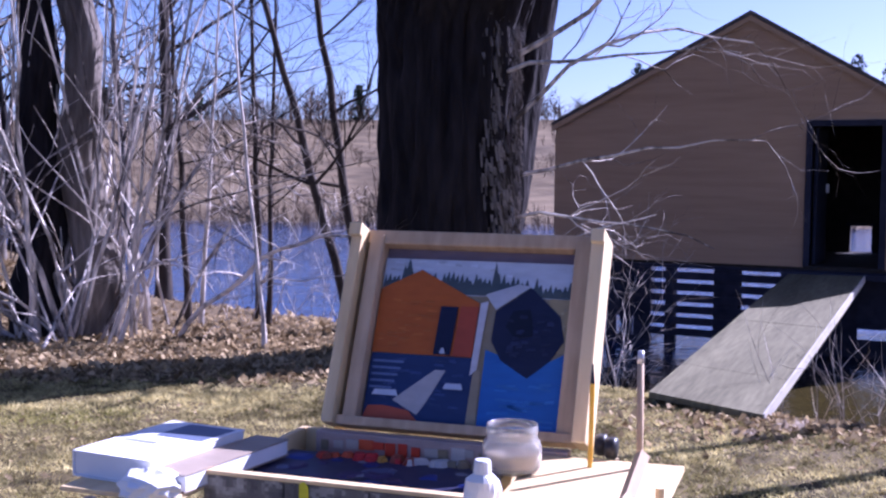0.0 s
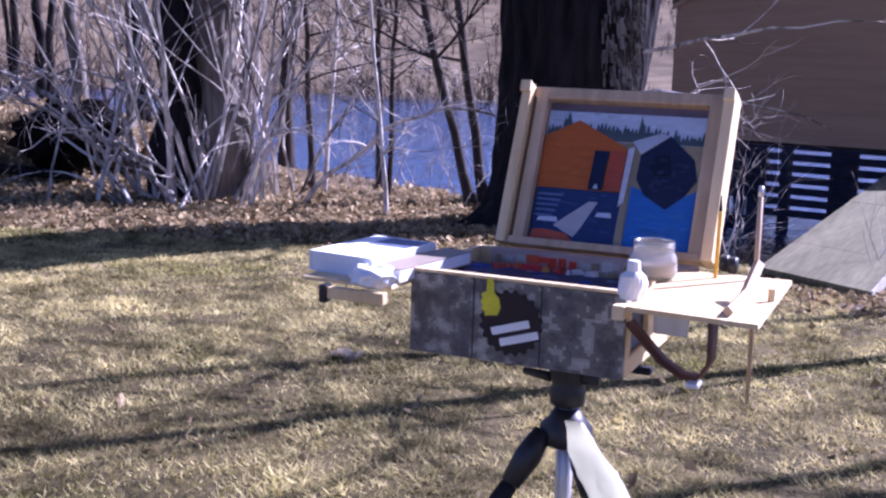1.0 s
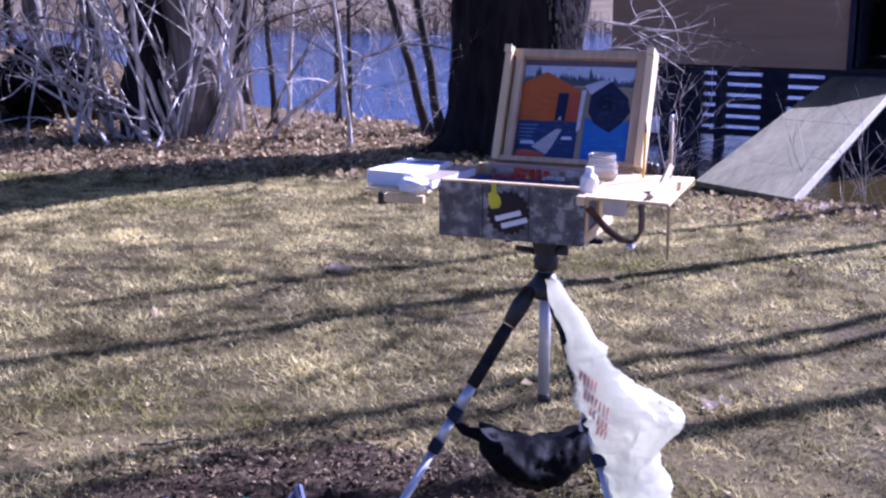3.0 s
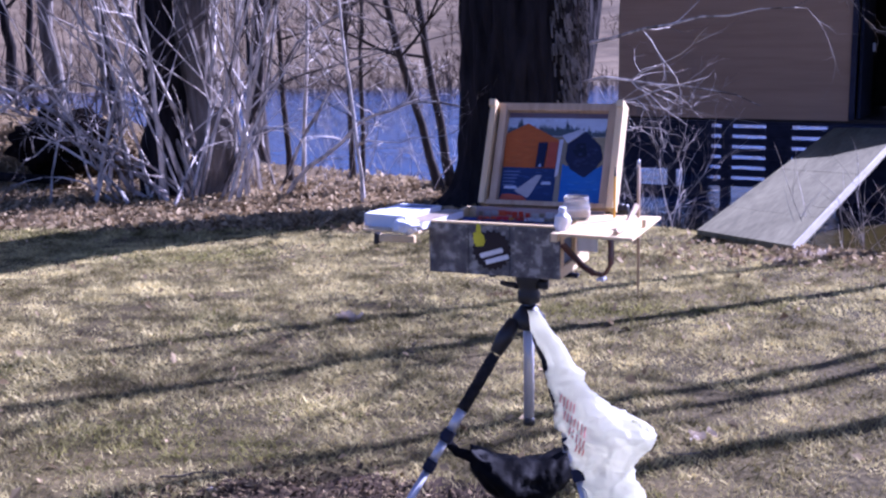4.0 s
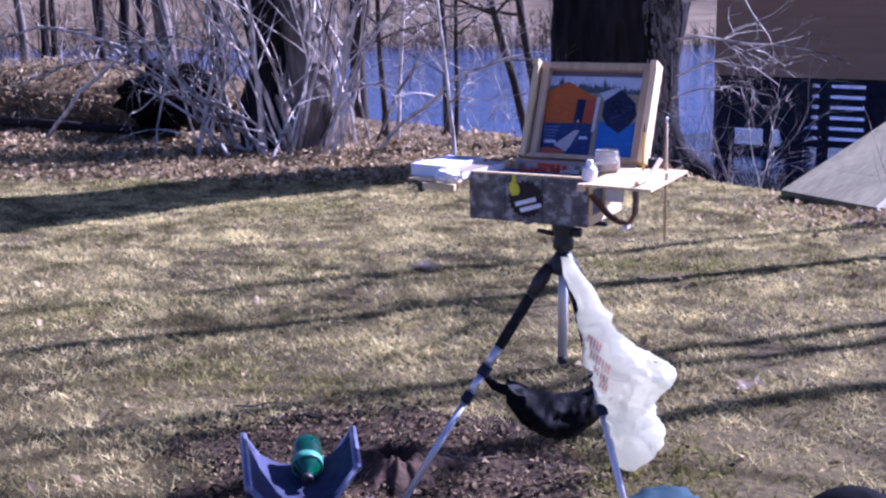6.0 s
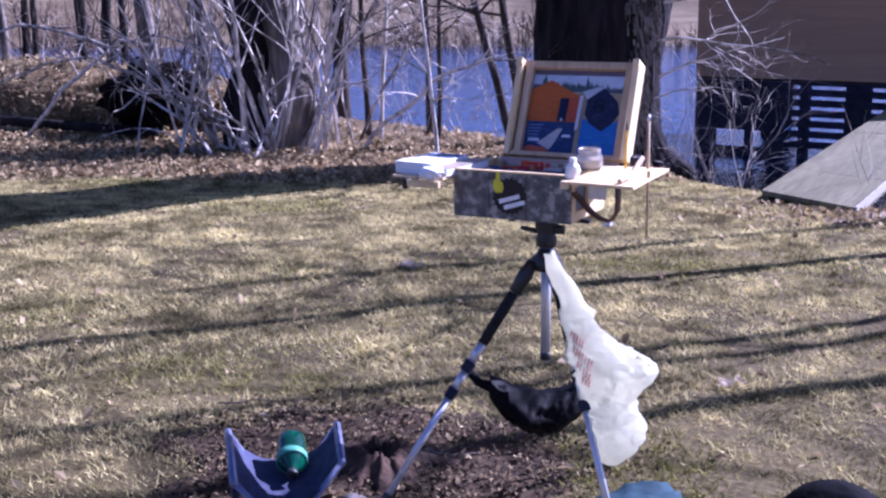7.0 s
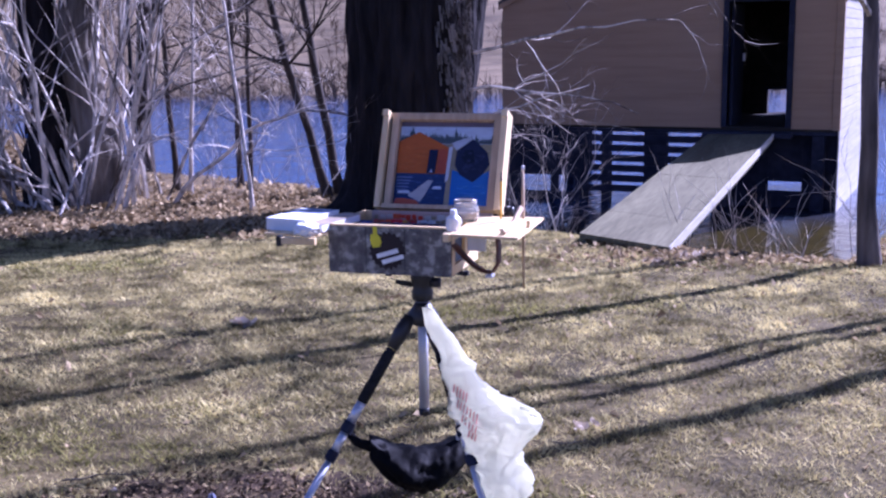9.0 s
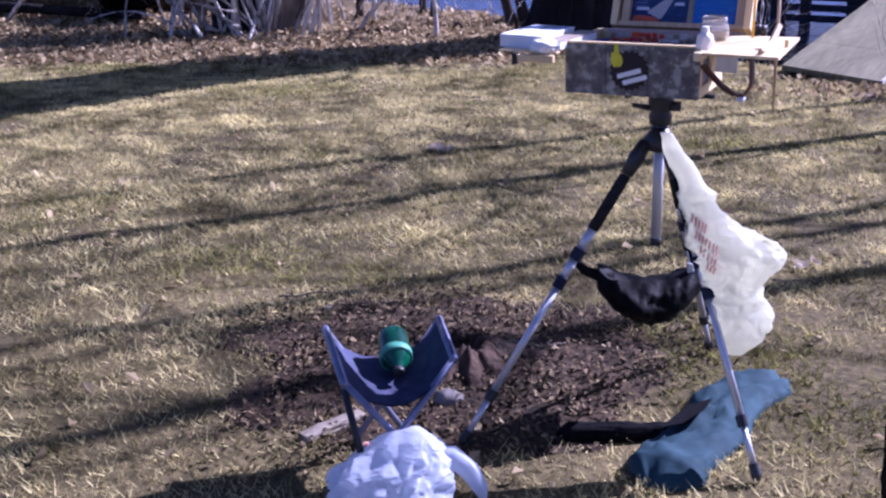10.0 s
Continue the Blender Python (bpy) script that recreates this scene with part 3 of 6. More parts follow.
            rr = 0.50 * (1 - 0.07 * f) + 0.05 * noise.fractal(Vector((math.cos(a) * 4, math.sin(a) * 4, c.z * 0.9 + 30)), 1.0, 2.0, 4)
            ring.append(bm.verts.new((c.x + rr * math.cos(a), c.y + rr * math.sin(a), c.z)))
        if prev:
            for k in range(64):
                bm.faces.new((prev[k], prev[(k + 1) % 64], ring[(k + 1) % 64], ring[k]))
        prev = ring
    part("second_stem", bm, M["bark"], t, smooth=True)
    # heavy fork high in the tree, out of view, added to widen its shadow
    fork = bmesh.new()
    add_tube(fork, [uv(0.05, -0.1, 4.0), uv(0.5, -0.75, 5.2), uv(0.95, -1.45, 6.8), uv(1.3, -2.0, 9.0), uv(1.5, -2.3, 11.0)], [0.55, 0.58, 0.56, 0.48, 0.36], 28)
    part("shadow_fork", fork, M["bark"], t, smooth=True)
    for i in range(9):
        s = Soup()
        a = i * 0.7 + 0.2
        sprout(rng, s, uv(0.85, -1.26) + Vector((0.4 * math.cos(a), 0.4 * math.sin(a), 10.2 - 0.15 * i)), Vector((math.cos(a), math.sin(a), 0.55)), 5.5, 0.2, 3, 0.12, 0.0, (3, 5), 6, 0.8)
        b = new("limb", s.mesh("limb", M["darktwig"]))
        b.parent = t
    return t


def shrub(u, v, n, seed, h=(1.5, 4.0), r=(0.008, 0.024), spread=0.55, mat="twig", label="tangle of bare grey brush stems", arch=-0.05, width=0.35, depth=1, kids=(3, 6)):
    rng = random.Random(seed)
    z0 = ground_z(u, v)
    t = thing("shrub", label, "shrub", Matrix.Translation(uv(u, v, z0)), "brush along the bank")
    for _ in range(n):
        s = Soup()
        a = rng.uniform(0, math.tau)
        p = Vector((rng.gauss(0, width), rng.gauss(0, width), -0.08))
        d = Vector((math.cos(a) * spread * rng.random(), math.sin(a) * spread * rng.random(), 1))
        sprout(rng, s, p, d, rng.uniform(*h), rng.uniform(*r), depth, 0.10, arch * rng.uniform(0.2, 1.6), kids, 5, 0.8)
        b = new("stem", s.mesh("stem", M[mat]))
        b.parent = t
    return t


def arching(u, v, du, dv, top, r, seed, mat="twig"):
    """One long stem that rises and bows over to the ground side."""
    rng = random.Random(seed)
    z0 = ground_z(u, v)
    t = thing("arching_branch", "long pale bare branch bowing over the bank", "branch", Matrix.Translation(uv(u, v, z0)), "bowed branches")
    s = Soup()
    pts, rad = [], []
    for i in range(15):
        f = i / 14
        o = uv(du * f, dv * f)
        pts.append(Vector((o.x, o.y, top * math.sin(f * 2.35) / 0.99)) + Vector((rng.gauss(0, 0.025), rng.gauss(0, 0.025), rng.gauss(0, 0.025))))
        rad.append(r * (1 - 0.72 * f))
    s.tube(pts, rad, 6)
    for i in range(4, 15):
        for _ in range(2):
            sprout(rng, s, pts[i], Vector((rng.gauss(0, 1), rng.gauss(0, 1), rng.gauss(0.2, 0.8))), rng.uniform(0.3, 0.8), rad[i] * 0.5, 1, 0.2, 0, (2, 4), 4)
    b = new("stem", s.mesh("stem", M[mat]))
    b.parent = t
    return t


great_tree()
bare_tree(-4.86, 12.2, 9, 0.30, (-0.05, 0), 21, M["bark"], "dark trunk of a large bare tree in the thicket", clear=0.45, crown_bark=M["darktwig"])
bare_tree(-4.36, 12.3, 10, 0.30, (-0.05, 0), 22, M["greybark"], "tall bare tree with grey ridged bark in the thicket", clear=0.45, crown_bark=M["twig"])
bare_tree(-4.88, 18.2, 9, 0.15, (0.1, 0.2), 23, M["darktwig"], "slim dark bare tree behind the thicket", clear=0.3)
bare_tree(-2.02, 11.2, 5.0, 0.027, (-0.5, 0.2), 24, M["twig"], "pale thin bare sapling on the leafy bank", "sapling", clear=0.12, depth=3)
bare_tree(-2.6, 14.4, 6.0, 0.05, (-0.15, 0), 25, M["darktwig"], "dark thin bare sapling by the water", "sapling", clear=0.15)
bare_tree(-2.35, 13.6, 5.5, 0.04, (0.1, 0.1), 26, M["darktwig"], "dark thin bare sapling by the water", "sapling", clear=0.15)
bare_tree(-1.15, 12.7, 6.5, 0.065, (-1.75, 0), 27, M["darktwig"], "dark leaning sapling beside the old tree", "sapling", clear=0.2)
bare_tree(-0.98, 12.9, 6.5, 0.07, (-1.1, 0.2), 28, M["darktwig"], "dark leaning sapling beside the old tree", "sapling", clear=0.25)
bare_tree(-3.2, 13.4, 5.0, 0.035, (0.3, 0), 29, M["twig"], "pale thin bare sapling on the leafy bank", "sapling", clear=0.1)
bare_tree(-3.55, 14.2, 6.0, 0.05, (-0.3, 0), 30, M["darktwig"], "dark thin bare sapling by the water", "sapling", clear=0.2)
bare_tree(4.02, 6.2, 7.5, 0.085, (-0.35, 0.1), 31, M["midbark"], "slender grey tree at the edge of the bank", clear=0.22, crown_bark=M["twig"])
# trees whose shadows cross the lawn
for i, (u, v, h, r) in enumerate(((7.0, 6.35, 11, 0.085), (7.2, 5.46, 12, 0.12), (6.6, 7.85, 11, 0.072), (6.4, 8.95, 11, 0.095), (7.6, 6.43, 10, 0.08), (6.2, 0.5, 8, 0.11))):
    bare_tree(u, v, h, r, (-0.3, 0.2), 40 + i, M["greybark"], "bare grey tree at the side of the lawn", clear=0.55, kids=(1, 2), depth=1)
# grey trees far along the shore
rng = random.Random(77)
for i in range(22):
    u, v = rng.uniform(-21, -7.5), rng.uniform(17.5, 31)
    bare_tree(u, v, rng.uniform(7, 11), rng.uniform(0.07, 0.18), (rng.uniform(-0.8, 0.8), 0), 60 + i, M["bark"] if i % 3 else M["greybark"], "grey bare tree farther along the shore", depth=2, kids=(4, 6))

rng = random.Random(5)
for i in range(12):
    shrub(rng.uniform(-5.5, -4.0), rng.uniform(11.5, 13.0), 4, 100 + i, h=(3.0, 6.0), r=(0.016, 0.046), kids=(1, 4), spread=0.42, arch=-0.015 if i % 2 else 0.03)
for i in range(3):
    shrub(rng.uniform(-4.9, -4.4), rng.uniform(11.0, 11.8), 3, 130 + i, h=(1.2, 2.4), r=(0.014, 0.030), spread=1.2, arch=-0.14, kids=(1, 3))
for i, (u, v) in enumerate(((-9.6, 17.2), (-11.4, 18.0), (-8.4, 18.5), (-13, 19), (-7.2, 17.0), (-10.6, 20.5))):
    shrub(u, v, 8, 150 + i, h=(1.5, 3.5), mat="darktwig", label="tangle of dark bare brush stems")
for i, (u, v) in enumerate(((1.45, 10.4), (1.8, 10.9), (1.0, 11.9))):
    shrub(u, v, 9, 170 + i, h=(0.9, 2.0), r=(0.006, 0.013), spread=0.9, width=0.25, label="bare twiggy bush beside the boathouse", arch=0.0, depth=2, kids=(3, 5))
for i, (u, v) in enumerate(((3.35, 7.6), (3.75, 7.3), (4.35, 7.2), (3.1, 7.9))):
    shrub(u, v, 8, 180 + i, h=(0.5, 1.2), r=(0.004, 0.010), spread=0.7, width=0.2, label="dry weed stalks beside the ramp", arch=-0.03)
for i in range(6):
    shrub(rng.uniform(-3.4, -0.9), rng.uniform(12.4, 14.4), 4, 190 + i, h=(0.5, 1.5), r=(0.005, 0.012), label="thin bare brush at the water's edge", depth=2, kids=(3, 5))
arching(-3.2, 11.9, 3.0, -0.6, 1.25, 0.035, 1)
arching(-3.4, 12.4, 2.2, 0.5, 1.8, 0.03, 2)
arching(-4.0, 11.6, 1.3, -0.6, 1.0, 0.022, 3)
arching(-4.6, 11.4, -4.6, 0.3, 1.7, 0.045, 4)
arching(-5.0, 11.8, -3.0, -0.8, 1.3, 0.035, 5)
arching(-4.6, 11.5, -1.5, -1.0, 0.9, 0.025, 6)
arching(-4.1, 12.0, 2.6, 0.8, 2.4, 0.03, 7)
arching(-8.5, 12.6, 3.6, -0.9, 1.5, 0.035, 8)


def root_plate():
    """Dark upturned stump in a leafy mound."""
    bm = bmesh.new()
    bmesh.ops.create_icosphere(bm, subdivisions=4, radius=1)
    for v in bm.verts:
        n = noise.fractal(v.co * 2.0, 0.8, 2.0, 5)
        v.co = Vector((v.co.x * 0.72, v.co.y * 0.6, v.co.z * 0.46)) * (1 + 0.4 * n)
    return solid("stump_mound", bm, M["hollow"], "dark upturned stump in a mound of leaves", "stump", smooth=True,
                 m=Matrix.Translation(uv(-6.7, 13.2, 0.30)))


def leaf_mound():
    """Bank of earth and leaves behind the stump."""
    bm = bmesh.new()
    bmesh.ops.create_icosphere(bm, subdivisions=5, radius=1)
    for v in bm.verts:
        n = noise.fractal(v.co * 2.5, 1.0, 2.0, 4)
        v.co = Vector((v.co.x * 3.3, v.co.y * 1.1, v.co.z * 0.8)) * (1 + 0.13 * n)
    axis = uv(1, 0)
    m = Matrix.Translation(uv(-9.0, 14.5, -0.12)) @ pose(0, 0, 0, 0, 0, math.degrees(math.atan2(axis.y, axis.x)))
    rg = np.random.default_rng(12)
    tri = []
    bm.verts.ensure_lookup_table()
    tops = [v for v in bm.verts if v.co.z > 0.05]
    for v in tops:
        for _ in range(6):
            s = rg.uniform(0.03, 0.08)
            d = Vector(rg.normal(0, 1, 3)).normalized() * s
            e = Vector(rg.normal(0, 1, 3)).normalized() * s * 0.7
            c = m @ (v.co * 1.02) + Vector(rg.normal(0, 0.06, 3))
            tri.append([c - d, c + e, c + d])
    tagged(new("mound_leaves", triangles("mound_leaves", np.array([[list(p) for p in t] for t in tri]), M["litter"])), "brown dead leaves drifted over the mound", "dead leaves", kind="stuff")
    solid("leaf_mound", bm, M["floor"], "low mound of earth under brown dead leaves", "mound", kind="structure", smooth=True, m=m)


leaf_mound()
root_plate()
bm = bmesh.new()
add_tube(bm, [uv(-11.5, 13.6, 0.0), uv(-9.0, 13.2, -0.12), uv(-6.4, 12.6, -0.2)], [0.09, 0.08, 0.06], 10)
solid("fallen_log", bm, M["bark"], "dark weathered fallen log on dead leaves", "log", smooth=True)
for i, (u, v) in enumerate(((2.0, 9.4), (2.3, 9.6), (2.6, 9.7), (2.2, 9.8), (1.85, 9.7), (1.6, 9.9))):
    shrub(u, v, 16, 210 + i, h=(0.4, 0.9), r=(0.006, 0.012), spread=1.3, width=0.3, mat="darktwig", label="dark brush heaped by the water", arch=-0.08)


def far_woods():
    rng = random.Random(9)
    s = Soup()
    for i in range(5400):
        u = rng.uniform(-75, 60)
        if i < 3200:
            v, h = 47.5 + 55 * rng.random() ** 1.2, rng.uniform(0.5, 1.6)
            if noise.noise(Vector((u * 0.09, v * 0.12, 4))) < -0.22:
                continue
        elif i < 4400:
            v, h = rng.uniform(98, 112), rng.uniform(0.9, 3.0) * (1 + 0.5 * noise.noise(Vector((u * 0.12, 3, 0))))
        else:
            v, h = 46.6 + 3.0 * rng.random(), rng.uniform(0.5, 1.5) * (1 + 0.8 * noise.noise(Vector((u * 0.2, 8, 0))))
        p = uv(u, v, ground_z(u, v) - 0.1)
        s.tube([p, p + Vector((rng.gauss(0, 0.2), rng.gauss(0, 0.2), h))], [0.02 * h, 0.008], 3)
        for _ in range(11):
            f = rng.uniform(0.15, 0.85)
            q = p + Vector((0, 0, h * f))
            d = Vector((rng.gauss(0, 1), rng.gauss(0, 1), rng.uniform(0.3, 1.6))).normalized() * h * rng.uniform(0.2, 0.5)
            s.tube([q, q + d * 0.5, q + d + Vector((0, 0, 0.1))], [0.013 * h, 0.009 * h, 0.004], 3)
    tagged(new("far_woods", s.mesh("far_woods", M["far_wood"])), "grey-brown bare woods and brush across the pond", "woods", kind="stuff")
    s = Soup()
    spots = [(-23, 105, 2.6), (-8.4, 105, 3.2), (16.9, 105, 5.2), (15, 108, 3.0), (34, 104, 5.0), (36.5, 104, 6.4), (39, 103, 6.0), (42, 104, 7.0), (32.5, 108, 4.0), (-40, 108, 4.5), (-33, 110, 3.4), (-45, 105, 5.5), (-50, 100, 6.0)]
    for u, v, h in spots:
        z0 = ground_z(u, v)
        p = uv(u, v, z0)
        s.tube([p, p + Vector((0, 0, h))], [0.12, 0.03], 5)
        for k in range(420):
            f = rng.uniform(0.1, 1)
            a = rng.uniform(0, math.tau)
            w = ((1.04 - f) ** 0.8 * h * 0.27 + 0.12) * rng.uniform(0.2, 1.1) * (1 + 0.4 * math.sin(a * 2 + u + f * 9))
            o = Vector((math.cos(a), math.sin(a), 0)) * w
            q = p + o + Vector((0, 0, h * f - 0.2 * w))
            d = [Vector((rng.gauss(0, 0.16), rng.gauss(0, 0.16), rng.gauss(0, 0.13))) for _ in range(3)]
            s.faces([tuple(q + e) for e in d], [(0, 1, 2)])
    tagged(new("far_conifers", s.mesh("far_conifers", M["conifer"])), "dark conifers on the far ridge", "conifers", kind="stuff")


far_woods()


# ---- ground cover ----
def lawn():
    rg = np.random.default_rng(3)
    n = 800000
    u = rg.uniform(-9.5, 7.5, n)
    v = -5.0 + 16.5 * rg.random(n) ** 1.12
    clump = np.array([noise.noise(Vector((a * 1.6, b * 1.6, 0))) + 0.7 * noise.noise(Vector((a * 5, b * 5, 2))) for a, b in zip(u, v)])
    edge = np.interp(u, EDGE_U, EDGE_V)
    bare = ((u + 0.72) / 0.84) ** 2 + ((v - 0.35) / 0.75) ** 2
    bare = bare + 0.9 * clump
    litter_line = 8.6 + 0.05 * (u + 4) + 0.6 * clump
    keep = (clump > -0.58 + 0.25 * rg.standard_normal(n)) & (v < edge - 0.4) & ((bare > 1.0 - 0.25 * rg.random(n)) | (rg.random(n) < 0.15)) & ((v < litter_line) | (u > -0.8) | (rg.random(n) < 0.12))
    u, v, clump = u[keep], v[keep], clump[keep]
    n = len(u)
    z = np.array([ground_z(a, b) for a, b in zip(u, v)])
    p = np.stack([u * RX + v * AX, u * RY + v * AY, z], 1)
    a = rg.uniform(0, math.tau, n)
    w = rg.uniform(0.0026, 0.0058, n) * (1 + 0.10 * np.clip(v, 0, 12))
    h = rg.uniform(0.010, 0.036, n) * (1 + 0.6 * clump)
    lean = rg.uniform(0.6, 2.6, n)
    b = rg.uniform(0, math.tau, n)
    side = np.stack([np.cos(a) * w, np.sin(a) * w, np.zeros(n)], 1)
    tip = p + np.stack([np.cos(b) * h * lean, np.sin(b) * h * lean, h], 1)
    p[:, 2] -= 0.006
    tri = np.stack([p - side, p + side, tip], 1)
    # tufts: taller blades in bunches
    k = 2400
    tu = rg.uniform(-6, 6, k)
    tv = -2.5 + 11.0 * rg.random(k) ** 1.2
    ok = (tv < np.interp(tu, EDGE_U, EDGE_V) - 0.4) & (((tu + 0.72) / 0.88) ** 2 + ((tv - 0.35) / 0.8) ** 2 > 1.0)
    tu, tv = tu[ok], tv[ok]
    q = 16
    bu = np.repeat(tu, q) + rg.normal(0, 0.022, len(tu) * q)
    bv = np.repeat(tv, q) + rg.normal(0, 0.022, len(tu) * q)
    bz = np.repeat(np.array([ground_z(x, y) for x, y in zip(tu, tv)]), q) - 0.008
    bp = np.stack([bu * RX + bv * AX, bu * RY + bv * AY, bz], 1)
    an, hh, ll = rg.uniform(0, math.tau, len(bu)), rg.uniform(0.02, 0.046, len(bu)), rg.uniform(0.4, 1.6, len(bu))
    ww = rg.uniform(0.003, 0.006, len(bu)) * (1 + 0.08 * np.clip(bv, 0, 12))
    sd = np.stack([-np.sin(an) * ww, np.cos(an) * ww, np.zeros(len(bu))], 1)
    tp = bp + np.stack([np.cos(an + 0.5) * hh * ll, np.sin(an + 0.5) * hh * ll, hh], 1)
    tri = np.concatenate([tri, np.stack([bp - sd, bp + sd, tp], 1)])
    u, v, n = np.concatenate([u, bu]), np.concatenate([v, bv]), n + len(bu)
    gpatch = np.array([noise.noise(Vector((x * 0.8 + 7, y * 0.8, 5))) for x, y in zip(u, v)])
    spot = np.exp(-((u - 0.25) / 0.35) ** 2 - ((v - 0.45) / 0.3) ** 2) + np.exp(-((u + 1.3) / 0.25) ** 2 - ((v - 1.35) / 0.15) ** 2) + 0.5 * np.exp(-((u - 0.7) / 0.6) ** 2 - ((v + 0.1) / 0.6) ** 2) + 0.35 * np.exp(-((u + 1.9) / 0.6) ** 2 - (v / 0.5) ** 2)
    green = (gpatch + 1.7 * spot + 0.25 * rg.standard_normal(n)) > 0.55
    tagged(new("dry_grass", triangles("dry_grass", tri[~green], M["grass"])), "short straw-coloured dormant grass", "grass", kind="stuff")
    tagged(new("green_grass", triangles("green_grass", tri[green], M["greengrass"])), "mossy green patches in the dormant grass", "grass", kind="stuff")


def leaves(name, label, n, where, size, seed, mat):
    rg = np.random.default_rng(seed)
    u, v = where(rg, n)
    z = np.array([ground_z(a, b) for a, b in zip(u, v)]) + rg.uniform(0.0, 0.03, len(u))
    n = len(u)
    p = np.stack([u * RX + v * AX, u * RY + v * AY, z + 0.006], 1)
    a = rg.uniform(0, math.tau, n)
    s = rg.uniform(*size, n)
    tilt = rg.normal(0, 0.45, (n, 2))
    d = np.stack([np.cos(a) * s, np.sin(a) * s, tilt[:, 0] * s], 1)
    e = np.stack([-np.sin(a) * s * 0.6, np.cos(a) * s * 0.6, tilt[:, 1] * s], 1)
    up = np.zeros((n, 3))
    up[:, 2] = s * rg.uniform(0, 0.5, n)
    t1 = np.stack([p - d, p + e + up, p + d], 1)
    t2 = np.stack([p - d, p + d, p - e + up], 1)
    tagged(new(name, triangles(name, np.concatenate([t1, t2]), mat)), label, "dead leaves", kind="stuff")


def bank_litter(rg, n):
    u = rg.uniform(-13, 1.2, n)
    v = 8.4 + rg.gamma(2.0, 1.5, n)
    u[: n // 5] = rg.uniform(-14, -6, n // 5)
    v[: n // 5] = rg.uniform(12, 18, n // 5)
    ok = (v < np.interp(u, EDGE_U, EDGE_V) + 0.3) & ((u < -0.6) | (v > 9.3))
    return u[ok], v[ok]


def dirt_litter(rg, n):
    a, r = rg.uniform(0, math.tau, n), np.sqrt(rg.random(n))
    r = r * (1 + 0.18 * np.sin(3 * a + 1) + 0.12 * np.sin(5 * a)) * rg.uniform(0.75, 1.2, n)
    return -0.72 + 0.88 * r * np.cos(a), 0.38 + 0.75 * r * np.sin(a)


def lawn_litter(rg, n):
    u, v = rg.uniform(-7, 6, n), rg.uniform(-2, 10, n)
    ok = v < np.interp(u, EDGE_U, EDGE_V) - 0.3
    return u[ok], v[ok]


def ramp_litter(rg, n):
    u, v = rg.normal(3.4, 1.0, n), rg.normal(7.0, 0.45, n)
    return u, v


lawn()
leaves("leaf_litter", "brown and tan dead leaves heaped along the bank", 26000, bank_litter, (0.025, 0.06), 1, M["litter"])
leaves("dirt_leaves", "dark dead leaves and chips on bare dirt", 6500, dirt_litter, (0.004, 0.015), 2, M["chips"])
leaves("scattered_leaves", "scattered dead leaves on the lawn", 1500, lawn_litter, (0.012, 0.035), 3, M["litter"])
leaves("ramp_leaves", "dry leaves and stalks about the ramp foot", 3000, ramp_litter, (0.015, 0.045), 4, M["litter"])


def dirt_patch():
    bm = bmesh.new()
    rows = []
    for j in range(13):
        r = j / 12
        ring = []
        for k in range(72):
            a = k * math.tau / 72
            w = 1 + 0.45 * noise.noise(Vector((math.cos(a) * 2, math.sin(a) * 2, 1))) + 0.1 * noise.noise(Vector((math.cos(a) * 7, math.sin(a) * 7, 1)))
            u, v = -0.72 + 0.86 * r * w * math.cos(a), 0.35 + 0.78 * r * w * math.sin(a)
            lump = 0.022 * noise.noise(Vector((u * 9, v * 9, 4)))
            ring.append(bm.verts.new(uv(u, v, ground_z(u, v) + 0.006 + (1 - r ** 4) * (0.012 + lump) - 0.012 * r ** 8)))
        rows.append(ring)
    for a, b in zip(rows, rows[1:]):
        for k in range(72):
            if a is rows[0]:
                bm.faces.new((a[k], b[k], b[(k + 1) % 72]))
            else:
                bm.faces.new((a[k], b[k], b[(k + 1) % 72], a[(k + 1) % 72]))
    return solid("dirt_patch", bm, M["dirt"], "patch of bare dark earth worn into the lawn", "earth", kind="structure", smooth=True)


dirt_patch()


def rotten_stump():
    """Low stump with splayed, fibrous roots and a hollow top."""
    bm, prev, sides = bmesh.new(), None, 96
    for z, rr in ((-0.05, 0.27), (0.0, 0.22), (0.02, 0.18), (0.045, 0.145), (0.065, 0.125), (0.08, 0.11), (0.085, 0.09), (0.06, 0.06), (0.03, 0.03)):
        ring = []
        for k in range(sides):
            a = k * math.tau / sides
            ca, sa = math.cos(a), math.sin(a)
            root = max(0.0, noise.noise(Vector((ca * 2.4, sa * 2.4, 1)))) * max(0, 0.13 - z) / 0.13
            fibre = noise.noise(Vector((ca * 12, sa * 12, z * 5)))
            w = rr * (1 + 0.9 * root + 0.13 * fibre + 0.2 * noise.noise(Vector((ca * 1.5, sa * 1.5, 7))))
            ring.append(bm.verts.new((w * ca, w * sa, z * (1 + 0.5 * noise.noise(Vector((ca * 2, sa * 2, 3))) + 0.35 * noise.noise(Vector((ca * 9, sa * 9, 5)))))))
        if prev:
            for k in range(sides):
                bm.faces.new((prev[k], prev[(k + 1) % sides], ring[(k + 1) % sides], ring[k]))
        prev = ring
    bm.faces.new(prev)
    return solid("stump", bm, M["stump"], "low rotten tree stump in the bare dirt", "stump", smooth=True, m=Matrix.Translation(uv(-0.65, 0.38, 0.0)) @ Matrix.Diagonal((0.88, 0.88, 0.75, 1)))


rotten_stump()


